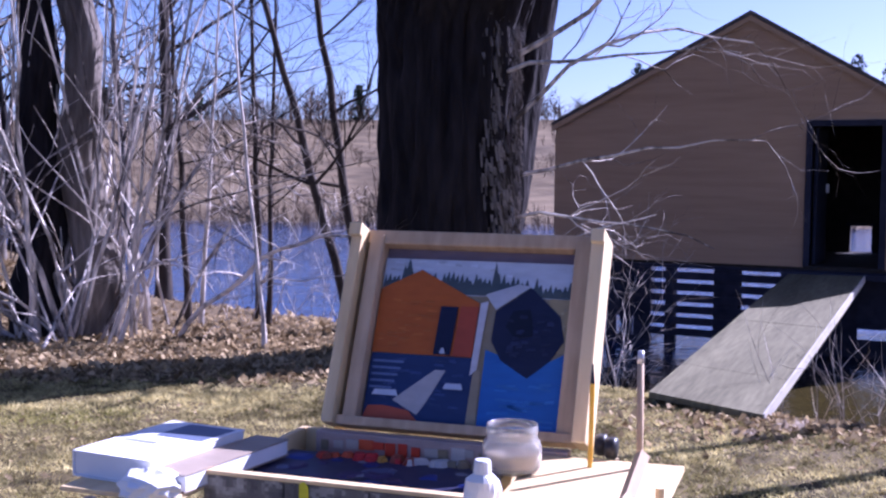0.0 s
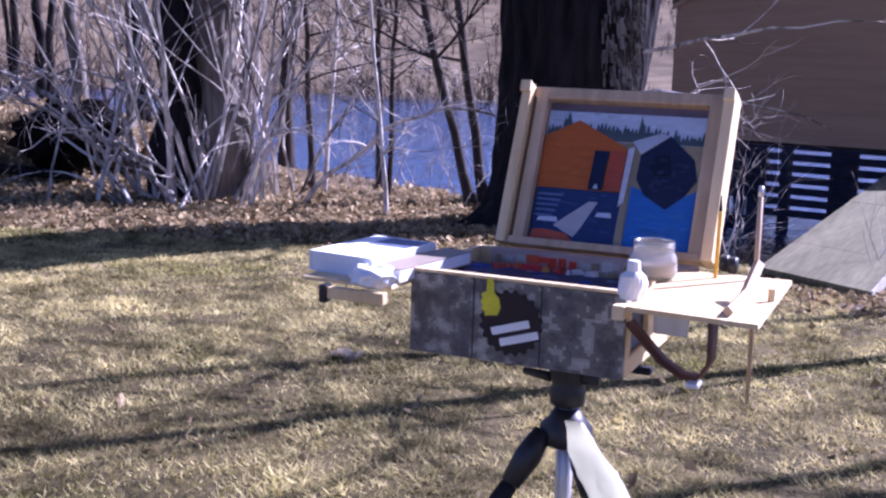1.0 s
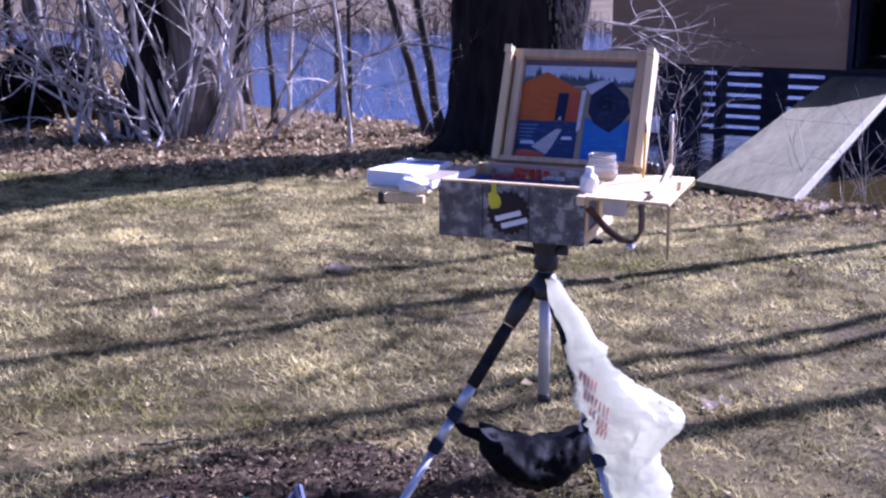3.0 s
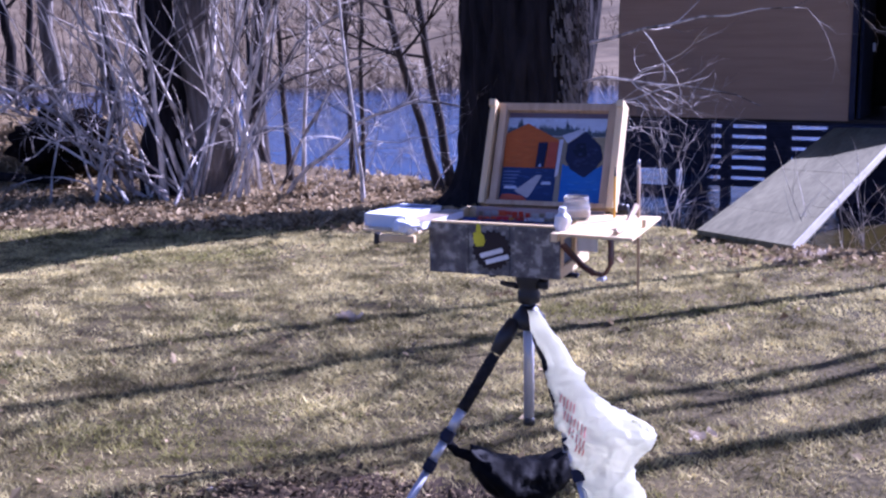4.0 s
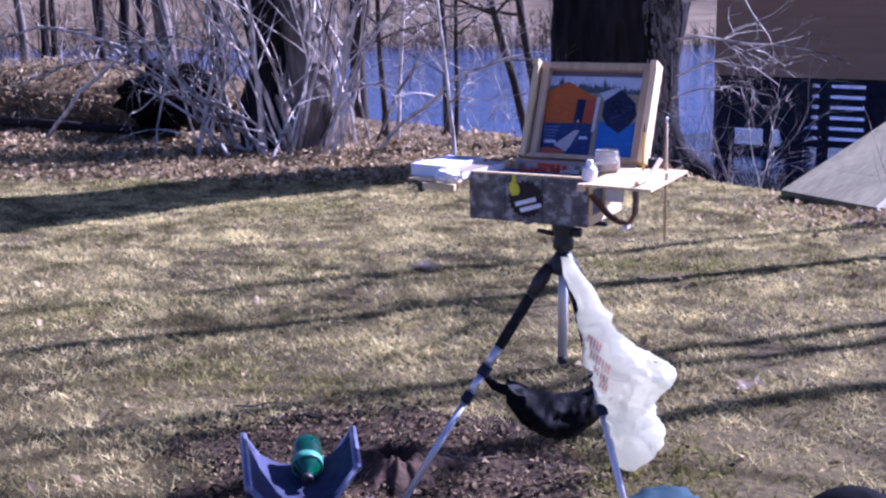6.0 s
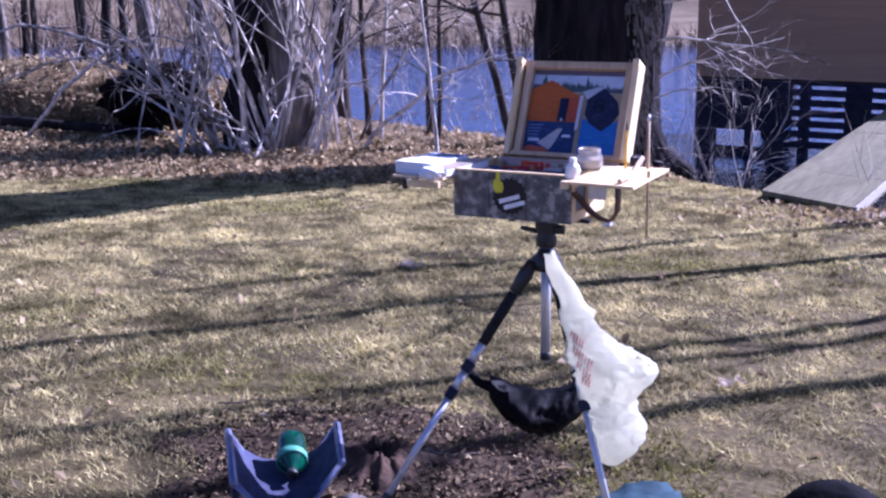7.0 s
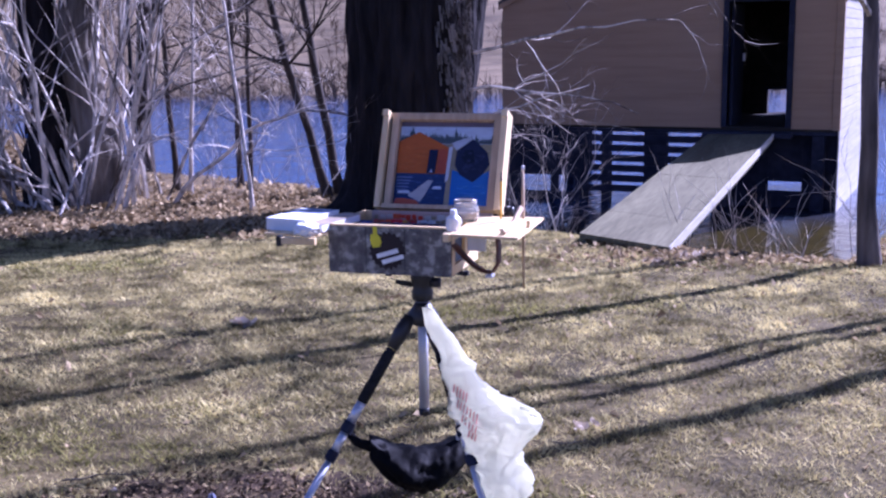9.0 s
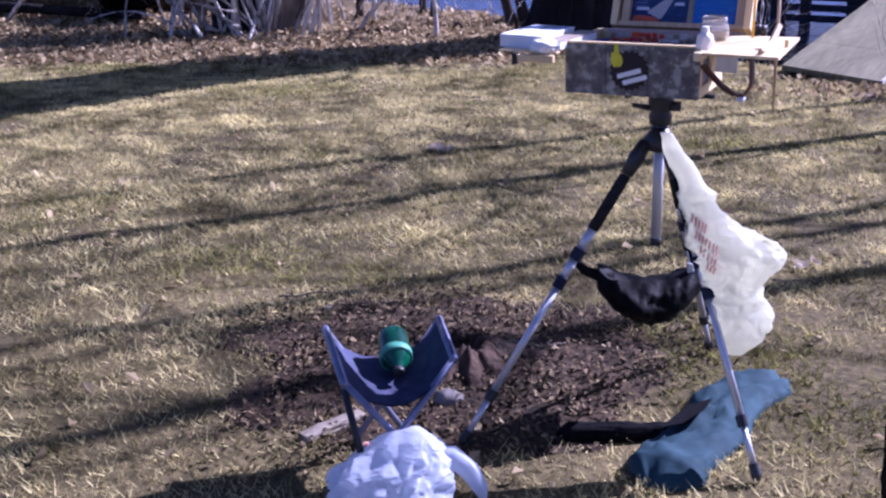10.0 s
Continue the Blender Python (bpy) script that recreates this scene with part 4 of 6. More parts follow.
def leaf_clump(u, v, n, size, seed, mat, label):
    """A little heap of curled leaves."""
    rng = random.Random(seed)
    t = thing("leaf_clump", label, "dead leaves", Matrix.Translation(uv(u, v, ground_z(u, v) + 0.012)), "leaf clumps on the lawn")
    for _ in range(n):
        bm = bmesh.new()
        a, s = rng.uniform(0, math.tau), size * rng.uniform(0.6, 1.2)
        rows = []
        for i in range(5):
            f = i / 4 - 0.5
            w = s * 0.45 * (1 - (2 * f) ** 2) + 0.003
            rows.append([bm.verts.new((s * f * 2, k * w, s * (0.5 * abs(k) + 0.7 * f * f) * rng.uniform(0.7, 1.3))) for k in (-1, 0, 1)])
        for p, q in zip(rows, rows[1:]):
            for k in range(2):
                bm.faces.new((p[k], p[k + 1], q[k + 1], q[k]))
        part("leaf", bm, mat, t, m=Matrix.Translation((rng.gauss(0, size), rng.gauss(0, size), 0)) @ pose(0, 0, 0, rng.uniform(-25, 25), rng.uniform(-25, 25), math.degrees(a)))


PALE = shader("pale_leaf", (0.42, 0.34, 0.25), (0.66, 0.57, 0.45), 12, 0.8, 0.2, per_object=0.3, through=0.3)
leaf_clump(-1.20, 4.2, 7, 0.05, 1, PALE, "pale curled oak leaves on the lawn")
leaf_clump(2.55, 6.75, 9, 0.06, 2, PALE, "pale dead leaves by the ramp foot")
leaf_clump(2.2, 6.55, 6, 0.05, 3, PALE, "pale dead leaves by the ramp foot")
leaf_clump(0.75, 1.55, 5, 0.03, 4, PALE, "pale scrap of leaf on the lawn")
leaf_clump(-0.15, 5.0, 5, 0.04, 5, M["litter"], "brown curled leaves on the lawn")


leaves("pale_dirt_leaves", "few pale leaf scraps on the bare dirt", 130, dirt_litter, (0.010, 0.024), 6, M["litter"])
PALE_WOOD = shader("bleached_wood", (0.17, 0.14, 0.10), (0.36, 0.31, 0.24), 18, 0.85, 0.4, stretch=(1, 1, 0.4))


def stick(pts, r, label, mat, knots=5):
    """A crooked stick lying on the ground, with a stub or two."""
    rng = random.Random(int(r * 10000) + len(label))
    t = thing("stick", label, "stick", Matrix.Translation(uv(pts[0][0], pts[0][1], ground_z(*pts[0]))))
    o = uv(pts[0][0], pts[0][1], ground_z(*pts[0]))
    line = []
    for a, b in zip(pts, pts[1:]):
        for k in range(knots):
            f = k / knots
            u, v = a[0] + (b[0] - a[0]) * f + rng.gauss(0, 0.004), a[1] + (b[1] - a[1]) * f + rng.gauss(0, 0.004)
            line.append(uv(u, v, ground_z(u, v) + 0.022 + rng.uniform(0, 0.008)) - o)
    part("stem", tube(line, [r * (1 - 0.6 * k / len(line)) for k in range(len(line))], 8), mat, t, smooth=True)
    mid = line[len(line) // 2]
    part("stub", tube([mid, mid + Vector((0.01, 0.02, 0.02)), mid + Vector((0.012, 0.045, 0.022))], [r * 0.6, r * 0.45, r * 0.25], 6), mat, t, smooth=True)


stick([(-0.49, 0.53), (-0.37, 0.49), (-0.27, 0.56)], 0.006, "thin pale crooked stick on the bare dirt", PALE_WOOD)
stick([(0.60, 1.30), (0.70, 1.28), (0.76, 1.34)], 0.004, "curled pale dry stalk on the lawn", PALE_WOOD)
stick([(-1.52, 0.98), (-1.36, 1.05), (-1.2, 1.02)], 0.005, "thin grey twig at the edge of the dirt", M["greybark"])


def wood_slab():
    """A split piece of pale wood lying flat."""
    a, b = uv(-1.12, -0.32), uv(-0.96, -0.13)
    d = b - a
    bm = box((0, -0.022, 0.0), (d.length, 0.022, 0.022), 0.005)
    bmesh.ops.subdivide_edges(bm, edges=bm.edges, cuts=2)
    for v in bm.verts:
        v.co += Vector((0, 0.008, 0.005)) * noise.noise(v.co * 25)
    solid("wood_piece", bm, PALE_WOOD, "pale split piece of wood lying by the stool", "wood", m=Matrix.Translation(a + Vector((0, 0, ground_z(-1.12, -0.32) + 0.004))) @ pose(0, 0, 0, 0, 0, math.degrees(math.atan2(d.y, d.x))))


wood_slab()


def stone(u, v, r, seed):
    bm = bmesh.new()
    bmesh.ops.create_icosphere(bm, subdivisions=3, radius=1)
    for w in bm.verts:
        n = noise.fractal(w.co * 1.3 + Vector((seed, 0, 0)), 1.0, 2.0, 3)
        w.co = Vector((w.co.x, w.co.y * 0.8, w.co.z * 0.62)) * r * (1 + 0.22 * n)
    solid("stone", bm, M["flake"], "rough tan stone half sunk in the bare dirt", "stone", group="stones in the dirt", m=Matrix.Translation(uv(u, v, ground_z(u, v) + r * 0.35)), smooth=True)


for u, v, r, seed in ((-0.685, 0.01, 0.055, 1), (-0.47, 0.14, 0.016, 2), (-0.53, 0.06, 0.012, 3), (-0.40, 0.22, 0.013, 4), (-1.28, 0.88, 0.020, 5)):
    stone(u, v, r, seed)


# ---- the paint box on its tripod ----
EASEL = pose(-0.01, -0.2125, 1.248, 0, 0, 8.3)
W2, DEEP, TALL = 0.201, 0.32, 0.155


def camo():
    m = bpy.data.materials.new("pixel_camouflage_cloth")
    m.use_nodes = True
    n, l = m.node_tree.nodes, m.node_tree.links
    b = n["Principled BSDF"]
    tc, sn = n.new("ShaderNodeTexCoord"), n.new("ShaderNodeVectorMath")
    sn.operation = "SNAP"
    sn.inputs[1].default_value = (0.0055, 0.0055, 0.0055)
    l.new(tc.outputs["Object"], sn.inputs[0])
    a, c = n.new("ShaderNodeTexNoise"), n.new("ShaderNodeValToRGB")
    a.inputs["Scale"].default_value, a.inputs["Detail"].default_value, a.inputs["Roughness"].default_value = 26, 3, 0.62
    l.new(sn.outputs[0], a.inputs[0]), l.new(a.outputs[0], c.inputs[0])
    c.color_ramp.interpolation = "CONSTANT"
    e = c.color_ramp.elements
    e[0].position, e[0].color = 0.0, (0.085, 0.078, 0.075, 1)
    e[1].position, e[1].color = 0.47, (0.15, 0.138, 0.125, 1)
    for p, col in ((0.545, (0.30, 0.285, 0.255, 1)), (0.40, (0.115, 0.108, 0.105, 1)), (0.62, (0.37, 0.35, 0.315, 1))):
        k = e.new(p)
        k.color = col
    l.new(c.outputs[0], b.inputs["Base Color"])
    b.inputs["Roughness"].default_value = 0.75
    w, bp = n.new("ShaderNodeTexNoise"), n.new("ShaderNodeBump")
    w.inputs["Scale"].default_value = 300
    bp.inputs["Strength"].default_value, bp.inputs["Distance"].default_value = 0.2, 0.002
    l.new(tc.outputs["Object"], w.inputs[0]), l.new(w.outputs[0], bp.inputs["Height"]), l.new(bp.outputs[0], b.inputs["Normal"])
    return m


M["camo"] = camo()


def outline(pts, depth, at, turn=0.0):
    """A flat cut-out in the front plane, thick towards the viewer."""
    bm = prism(pts, -depth, 0)
    bmesh.ops.transform(bm, matrix=Matrix.Translation(at) @ pose(0, 0, 0, 0, turn, 0), verts=bm.verts)
    return bm


def blob(bm, x, y, z, r, seed, flat=0.25):
    rg = random.Random(seed)
    pts = [(x + r * rg.uniform(0.6, 1.25) * math.cos(k * math.tau / 9), y + r * rg.uniform(0.6, 1.25) * math.sin(k * math.tau / 9)) for k in range(9)]
    lo = [bm.verts.new((a, b, z)) for a, b in pts]
    hi = [bm.verts.new((x + (a - x) * 0.6, y + (b - y) * 0.6, z + r * flat)) for a, b in pts]
    for k in range(9):
        bm.faces.new((lo[k], lo[(k + 1) % 9], hi[(k + 1) % 9], hi[k]))
    bm.faces.new(hi)


def paint_box():
    t = thing("paint_box", "wooden paint box with camouflage front and open lid on tripod", "paint box", EASEL)
    f = part("front_panel", box((-W2, 0, -TALL), (W2, 0.010, -0.007), 0.002), M["camo"], t, "grey pixel camouflage front")
    for x in (-W2 + 0.125, W2 - 0.150):
        part("seam", box((x - 0.0008, -0.0015, -TALL + 0.002), (x + 0.0008, 0.001, -0.008)), M["black"], f)
    part("front_edge", box((-W2 + 0.004, -0.003, -0.006), (W2 + 0.012, 0.014, 0.0), 0.0015), M["pine"], t, "pale wooden top edge")
    part("side_panel", box((-W2, 0.0105, -TALL), (-W2 + 0.010, DEEP, -0.004), 0.001), M["pine"], t)
    # near side with a cut-out under its top rail
    part("side_panel", box((W2 - 0.010, 0.0105, -0.045), (W2, DEEP, -0.004), 0.001), M["pine"], t)
    part("side_panel", box((W2 - 0.010, 0.0105, -TALL), (W2, DEEP, -0.125), 0.001), M["pine"], t)
    part("side_panel", box((W2 - 0.010, 0.0105, -0.1245), (W2, 0.045, -0.0455), 0.001), M["pine"], t)
    part("side_panel", box((W2 - 0.010, 0.16, -0.1245), (W2, DEEP, -0.0455), 0.001), M["pine"], t)
    part("drawer_side", box((W2 - 0.026, 0.0455, -0.124), (W2 - 0.0105, 0.1595, -0.046), 0.001), paint("drawer_blue", (0.10, 0.13, 0.20)), t, "blue-grey drawer end")
    part("back_panel", box((-W2 + 0.0105, DEEP - 0.01, -TALL), (W2 - 0.0105, DEEP, -0.004), 0.001), M["pine"], t)
    part("bottom", box((-W2 + 0.0105, 0.0105, -TALL), (W2 - 0.0105, DEEP - 0.0105, -TALL + 0.008)), M["pine_worn"], t)
    # badge: toothed dark disc with a yellow shape and two pale bars
    gear = []
    for k in range(80):
        a = k * math.tau / 80
        r = 0.049 if (k // 2) % 2 else 0.0445
        gear.append((1.22 * r * math.cos(a), 1.22 * r * math.sin(a)))
    badge = part("badge", outline(gear, 0.0015, (-0.004, -0.0008, -0.080)), paint("badge_dark", (0.022, 0.014, 0.018)), f, "dark toothed round badge with yellow and white shapes")
    thumb = [(-0.014, -0.030), (0.010, -0.030), (0.017, -0.018), (0.016, 0.000), (0.008, 0.010), (0.010, 0.030), (0.004, 0.038), (-0.003, 0.034), (-0.006, 0.014), (-0.017, 0.010), (-0.015, 0.002), (-0.020, -0.004), (-0.016, -0.011), (-0.020, -0.018), (-0.014, -0.022)]
    part("yellow_shape", outline(thumb, 0.001, (-0.043, -0.0026, -0.040), -8), paint("badge_yellow", (0.72, 0.66, 0.02)), f)
    part("pale_bar", outline([(-0.043, -0.007), (0.030, -0.007), (0.030, 0.007), (-0.043, 0.007)], 0.001, (0.002, -0.0026, -0.086), -17), M["paper"], f)
    part("pale_bar", outline([(-0.034, -0.007), (0.040, -0.007), (0.040, 0.007), (-0.034, 0.007)], 0.001, (0.010, -0.0026, -0.107), -17), M["paper"], f)
    # palette with worked paint
    pal = part("palette", box((-W2 + 0.011, 0.015, -0.036), (W2 - 0.011, DEEP - 0.064, -0.028), 0.001), paint("palette_violet", (0.035, 0.035, 0.085)), t, "palette smeared with dark blue and violet paint")
    rg = random.Random(8)
    cols = [(0.02, 0.03, 0.16), (0.03, 0.05, 0.25), (0.10, 0.12, 0.22), (0.02, 0.02, 0.05), (0.05, 0.03, 0.10), (0.22, 0.22, 0.26)]
    for i in range(46):
        bm = bmesh.new()
        blob(bm, rg.uniform(-0.17, 0.17), rg.uniform(0.03, 0.225), -0.0279, rg.uniform(0.008, 0.030), i, 0.12)
        part("paint_smear", bm, paint("smear_%d" % (i % 6), cols[i % 6]), pal)
    row = [(0.55, 0.05, 0.02), (0.62, 0.10, 0.03), (0.50, 0.03, 0.03), (0.60, 0.30, 0.04), (0.30, 0.06, 0.03), (0.45, 0.42, 0.38), (0.55, 0.53, 0.50), (0.25, 0.20, 0.12)]
    for i in range(24):
        bm = bmesh.new()
        x = -0.12 + 0.28 * i / 23
        blob(bm, x + rg.gauss(0, 0.006), 0.238 + rg.gauss(0, 0.007), -0.0279, rg.uniform(0.008, 0.016), 90 + i, 0.6)
        c = row[rg.randint(0, 4)] if i < 11 else row[rg.randint(4, 7)]
        part("paint_dab", bm, paint("dab_%d" % row.index(c), c), pal)
    part("yellow_dab", box((0.05, 0.030, -0.0278), (0.11, 0.037, -0.024), 0.001), paint("dab_yellow", (0.75, 0.55, 0.02)), pal)
    # lid: frame that leans back
    lid = part("lid", box((-0.205, 0.028, 0.006), (0.205, 0.034, 0.335)), M["pine_worn"], t, "open lid of pale wood leaning back", m=pose(0.067, 0.307, 0.004, -22.9))
    part("left_rail", box((-0.218, -0.030, 0.0), (-0.198, 0.036, 0.341), 0.003), M["pine"], lid)
    part("left_slat", box((-0.190, -0.012, 0.012), (-0.166, 0.024, 0.332), 0.003), M["pine_worn"], lid)
    part("right_rail", box((0.196, -0.034, 0.0), (0.218, 0.036, 0.341), 0.003), M["pine"], lid)
    part("right_slat", box((0.166, -0.010, 0.012), (0.1955, 0.024, 0.332), 0.003), M["pine_worn"], lid)
    part("top_rail", box((-0.1975, -0.006, 0.316), (0.1955, 0.027, 0.3405), 0.003), M["pine_worn"], lid)
    part("bottom_rail", box((-0.1975, -0.018, 0.0005), (0.1955, 0.0275, 0.016), 0.003), M["pine_worn"], lid)
    part("inner_board", box((-0.1655, 0.0205, 0.0165), (0.1655, 0.0275, 0.3155)), paint("backing_mauve", (0.20, 0.15, 0.17)), lid, "mauve-grey backing board")
    for sx in (-0.208, 0.207):
        part("rail_stub", box((sx - 0.011, -0.042, 0.318), (sx + 0.011, -0.0305, 0.3405), 0.002), M["pine"], lid)
    # wooden ledge with smears under the lid
    ledge = part("ledge", box((-0.150, 0.262, -0.042), (0.262, 0.285, 0.004), 0.002), paint("ledge_smeared", (0.42, 0.32, 0.28)), t, "paint-smeared wooden ledge")
    for i in range(16):
        bm = bmesh.new()
        x = -0.14 + 0.022 * i
        c = row[rg.randint(0, 2)] if 2 < i < 8 else (row[rg.randint(5, 6)] if i % 3 else row[7])
        add_box(bm, (x, 0.2595, -0.030 + 0.014 * rg.random()), (x + rg.uniform(0.012, 0.026), 0.2618, -0.003 - 0.006 * rg.random()), 0.0006)
        part("smear", bm, paint("dab_%d" % row.index(c), c), ledge)
    # hinge knobs
    for dx, y in ((0.300, 0.300), (0.318, 0.285)):
        k = lathe([(0.004, -0.004), (0.015, -0.003), (0.0165, 0.002), (0.0165, 0.010), (0.014, 0.014), (0.006, 0.015)], 20)
        bmesh.ops.transform(k, matrix=pose(dx, y, 0.012, 0, 90, 0), verts=k.verts)
        part("knob", k, M["black"], t, "black clamp knob", smooth=True)
    # right shelf, its pegs and bracket
    sh = part("side_shelf", prism([(0.0, 0.0), (0.210, -0.018), (0.205, 0.375), (-0.01, 0.365)], -0.004, 0.004), M["pine"], t, "pale wooden side shelf",
              m=Matrix.Translation((0.228, -0.105, -0.006)) @ pose(0, 0, 0, -90))
    part("shelf_cleat", tube([(0.386, -0.092, 0.006), (0.396, 0.0, 0.018), (0.402, 0.075, 0.056)], [0.009, 0.010, 0.010], 4), M["pine_worn"], t, "leaning wooden slat")
    part("shelf_peg", tube([(0.428, 0.06, -0.002), (0.428, 0.06, 0.020)], [0.006, 0.006], 10), M["pine"], t)
    part("shelf_bracket", box((0.236, 0.055, -0.080), (0.296, 0.063, -0.024), 0.003), M["alu"], t, "pale metal shelf bracket")
    part("shelf_corner", box((0.206, -0.108, -0.026), (0.226, -0.080, -0.002), 0.002), M["pine"], t)
    part("base_knob", tube([(-0.02, 0.05, -TALL - 0.014), (-0.02, 0.05, -TALL)], [0.011, 0.013], 12), M["black"], t)
    part("slide_bar", box((0.10, 0.10, -TALL - 0.014), (0.225, 0.125, -TALL - 0.002), 0.003), M["dark_wood"], t)
    # left shelf on two rails
    part("book_shelf", box((-0.385, -0.075, -0.030), (-0.203, 0.215, -0.023), 0.001), M["pine"], t)
    part("shelf_rail", box((-0.315, -0.108, -0.052), (-0.203, -0.090, -0.031), 0.002), M["pine"], t)
    part("rail_end", box((-0.330, -0.112, -0.060), (-0.3155, -0.086, -0.027), 0.003), M["black"], t)
    part("shelf_rail", box((-0.315, 0.19, -0.050), (-0.203, 0.208, -0.031), 0.002), M["pine"], t)
    return t


paint_box()


def lid_part(name, poly, y, mat, parent, thick=0.0012):
    return part(name, prism(poly, y - thick, y), mat, parent)


def picture():
    """Panel painting: an orange boathouse, a dark one and its mirror image, pond, ramp and pines, in layers of paint."""
    lid = EASEL @ pose(0.067, 0.307, 0.004, -22.9)
    t = thing("painting", "unframed panel painting of an orange boathouse by blue water", "painting", lid)
    part("panel", box((-0.164, 0.012, 0.0165), (0.1645, 0.020, 0.296), 0.0008), M["paper"], t)
    y = 0.0118
    L = [("sky_paint", (0.56, 0.62, 0.72), [(-0.163, 0.235), (0.163, 0.235), (0.163, 0.295), (-0.163, 0.295)]),
         ("ground_paint", (0.30, 0.25, 0.16), [(-0.163, 0.017), (0.163, 0.017), (0.163, 0.2348), (-0.163, 0.2348)])]
    for nm, c, p in L:
        lid_part(nm, p, y, paint(nm, c), t)
    y2 = y - 0.0013
    # jagged pine line
    rg = random.Random(3)
    pts = [(-0.1628, 0.236)]
    x = -0.1628
    while x < 0.160:
        h = 0.262 + rg.uniform(-0.006, 0.006) + (0.022 if abs(x - 0.028) < 0.004 or abs(x + 0.125) < 0.006 else 0) - 0.012 * max(0, x / 0.16)
        pts += [(x + 0.0035, h + rg.uniform(0, 0.012)), (x + 0.007, h - 0.006)]
        x += 0.008
    pts += [(0.1628, 0.245), (0.1628, 0.236)]
    lid_part("pine_line_paint", pts[::-1], y2, paint("pine_paint", (0.075, 0.10, 0.11)), t)
    shapes = [("pond_paint", (0.045, 0.16, 0.48), [(0.032, 0.018), (0.1635, 0.018), (0.1635, 0.145), (0.115, 0.118), (0.032, 0.145)], 0),
              ("field_paint", (0.36, 0.30, 0.17), [(0.135, 0.145), (0.1635, 0.148), (0.1635, 0.235), (0.13, 0.235)], 0),
              ("shade_water_paint", (0.025, 0.045, 0.13), [(-0.163, 0.018), (0.020, 0.018), (0.014, 0.1295), (-0.1635, 0.1295)], 0),
              ("orange_wall_paint", (0.47, 0.115, 0.015), [(-0.1635, 0.130), (0.010, 0.130), (0.013, 0.222), (-0.095, 0.276), (-0.1635, 0.240)], 1),
              ("red_wall_paint", (0.40, 0.075, 0.035), [(-0.022, 0.1305), (0.011, 0.1305), (0.0135, 0.215), (-0.018, 0.215)], 2),
              ("doorway_paint", (0.008, 0.012, 0.045), [(-0.055, 0.131), (-0.026, 0.131), (-0.022, 0.213), (-0.052, 0.213)], 3),
              ("white_edge_paint", (0.62, 0.62, 0.66), [(0.0115, 0.1), (0.022, 0.110), (0.028, 0.226), (0.0155, 0.222)], 2),
              ("roof_paint", (0.50, 0.53, 0.60), [(0.022, 0.237), (0.042, 0.212), (0.098, 0.254), (0.075, 0.257)], 2),
              ("dark_house_paint", (0.014, 0.018, 0.052), [(0.040, 0.160), (0.060, 0.128), (0.106, 0.102), (0.140, 0.132), (0.160, 0.165), (0.150, 0.206), (0.098, 0.252), (0.042, 0.210)], 1),
              ("dark_house_shade_paint", (0.006, 0.008, 0.024), [(0.062, 0.185), (0.080, 0.165), (0.110, 0.172), (0.100, 0.215), (0.072, 0.212)], 2),
              ("ramp_paint", (0.50, 0.47, 0.46), [(-0.115, 0.052), (-0.070, 0.030), (-0.058, 0.048), (-0.030, 0.106), (-0.048, 0.106)], 1),
              ("red_shore_paint", (0.50, 0.10, 0.045), [(-0.162, 0.020), (-0.066, 0.019), (-0.085, 0.036), (-0.130, 0.042), (-0.155, 0.040)], 2),
              ("post_paint", (0.34, 0.28, 0.18), [(0.014, 0.018), (0.031, 0.018), (0.029, 0.108), (0.016, 0.112)], 1)]
    for nm, c, p, lay in shapes:
        lid_part(nm, p, y2 - 0.0013 * lay, paint(nm, c), t, 0.0011)
    # loose strokes over the flat areas
    rg = random.Random(12)
    for nm, c, u0, u1, z0, z1, n, lay, w, h in (("sky_stroke", (0.60, 0.66, 0.76), -0.155, 0.155, 0.268, 0.291, 22, 0, 0.022, 0.004), ("orange_stroke", (0.50, 0.14, 0.02), -0.158, -0.062, 0.136, 0.228, 34, 1.9, 0.020, 0.003),
                                            ("pond_stroke", (0.07, 0.22, 0.56), 0.045, 0.155, 0.022, 0.098, 30, 0.9, 0.026, 0.004), ("dark_stroke", (0.03, 0.035, 0.085), 0.062, 0.138, 0.135, 0.205, 24, 2.9, 0.016, 0.005),
                                            ("shade_stroke", (0.05, 0.075, 0.19), -0.15, -0.005, 0.045, 0.122, 30, 0.8, 0.022, 0.003), ("field_stroke", (0.40, 0.36, 0.24), 0.145, 0.160, 0.155, 0.225, 8, 0.9, 0.006, 0.004)):
        for k in range(n):
            x, z = rg.uniform(u0, u1 - w * 0.5), rg.uniform(z0, z1)
            ww, hh, sl = w * rg.uniform(0.5, 1.0), h * rg.uniform(0.6, 1.3), rg.uniform(-0.12, 0.12) * w
            ww = min(ww, u1 + 0.006 - x)
            f = rg.uniform(0.72, 1.2)
            key = "%s_%d" % (nm, k % 4)
            lid_part("brush_stroke", [(x, z), (x + ww, z + sl), (x + ww * 0.95, z + sl + hh), (x + ww * 0.04, z + hh)], y2 - 0.0011 * lay - 0.0003, paint(key, tuple(a * f for a in c)), t, 0.0006)
    for i in range(5):
        z = 0.070 + i * 0.011
        lid_part("water_stroke", [(-0.158, z), (-0.120 + 0.004 * i, z), (-0.120 + 0.004 * i, z + 0.0035), (-0.158, z + 0.0035)], y2 - 0.0013, paint("stroke_paint", (0.16, 0.21, 0.36)), t, 0.0011)
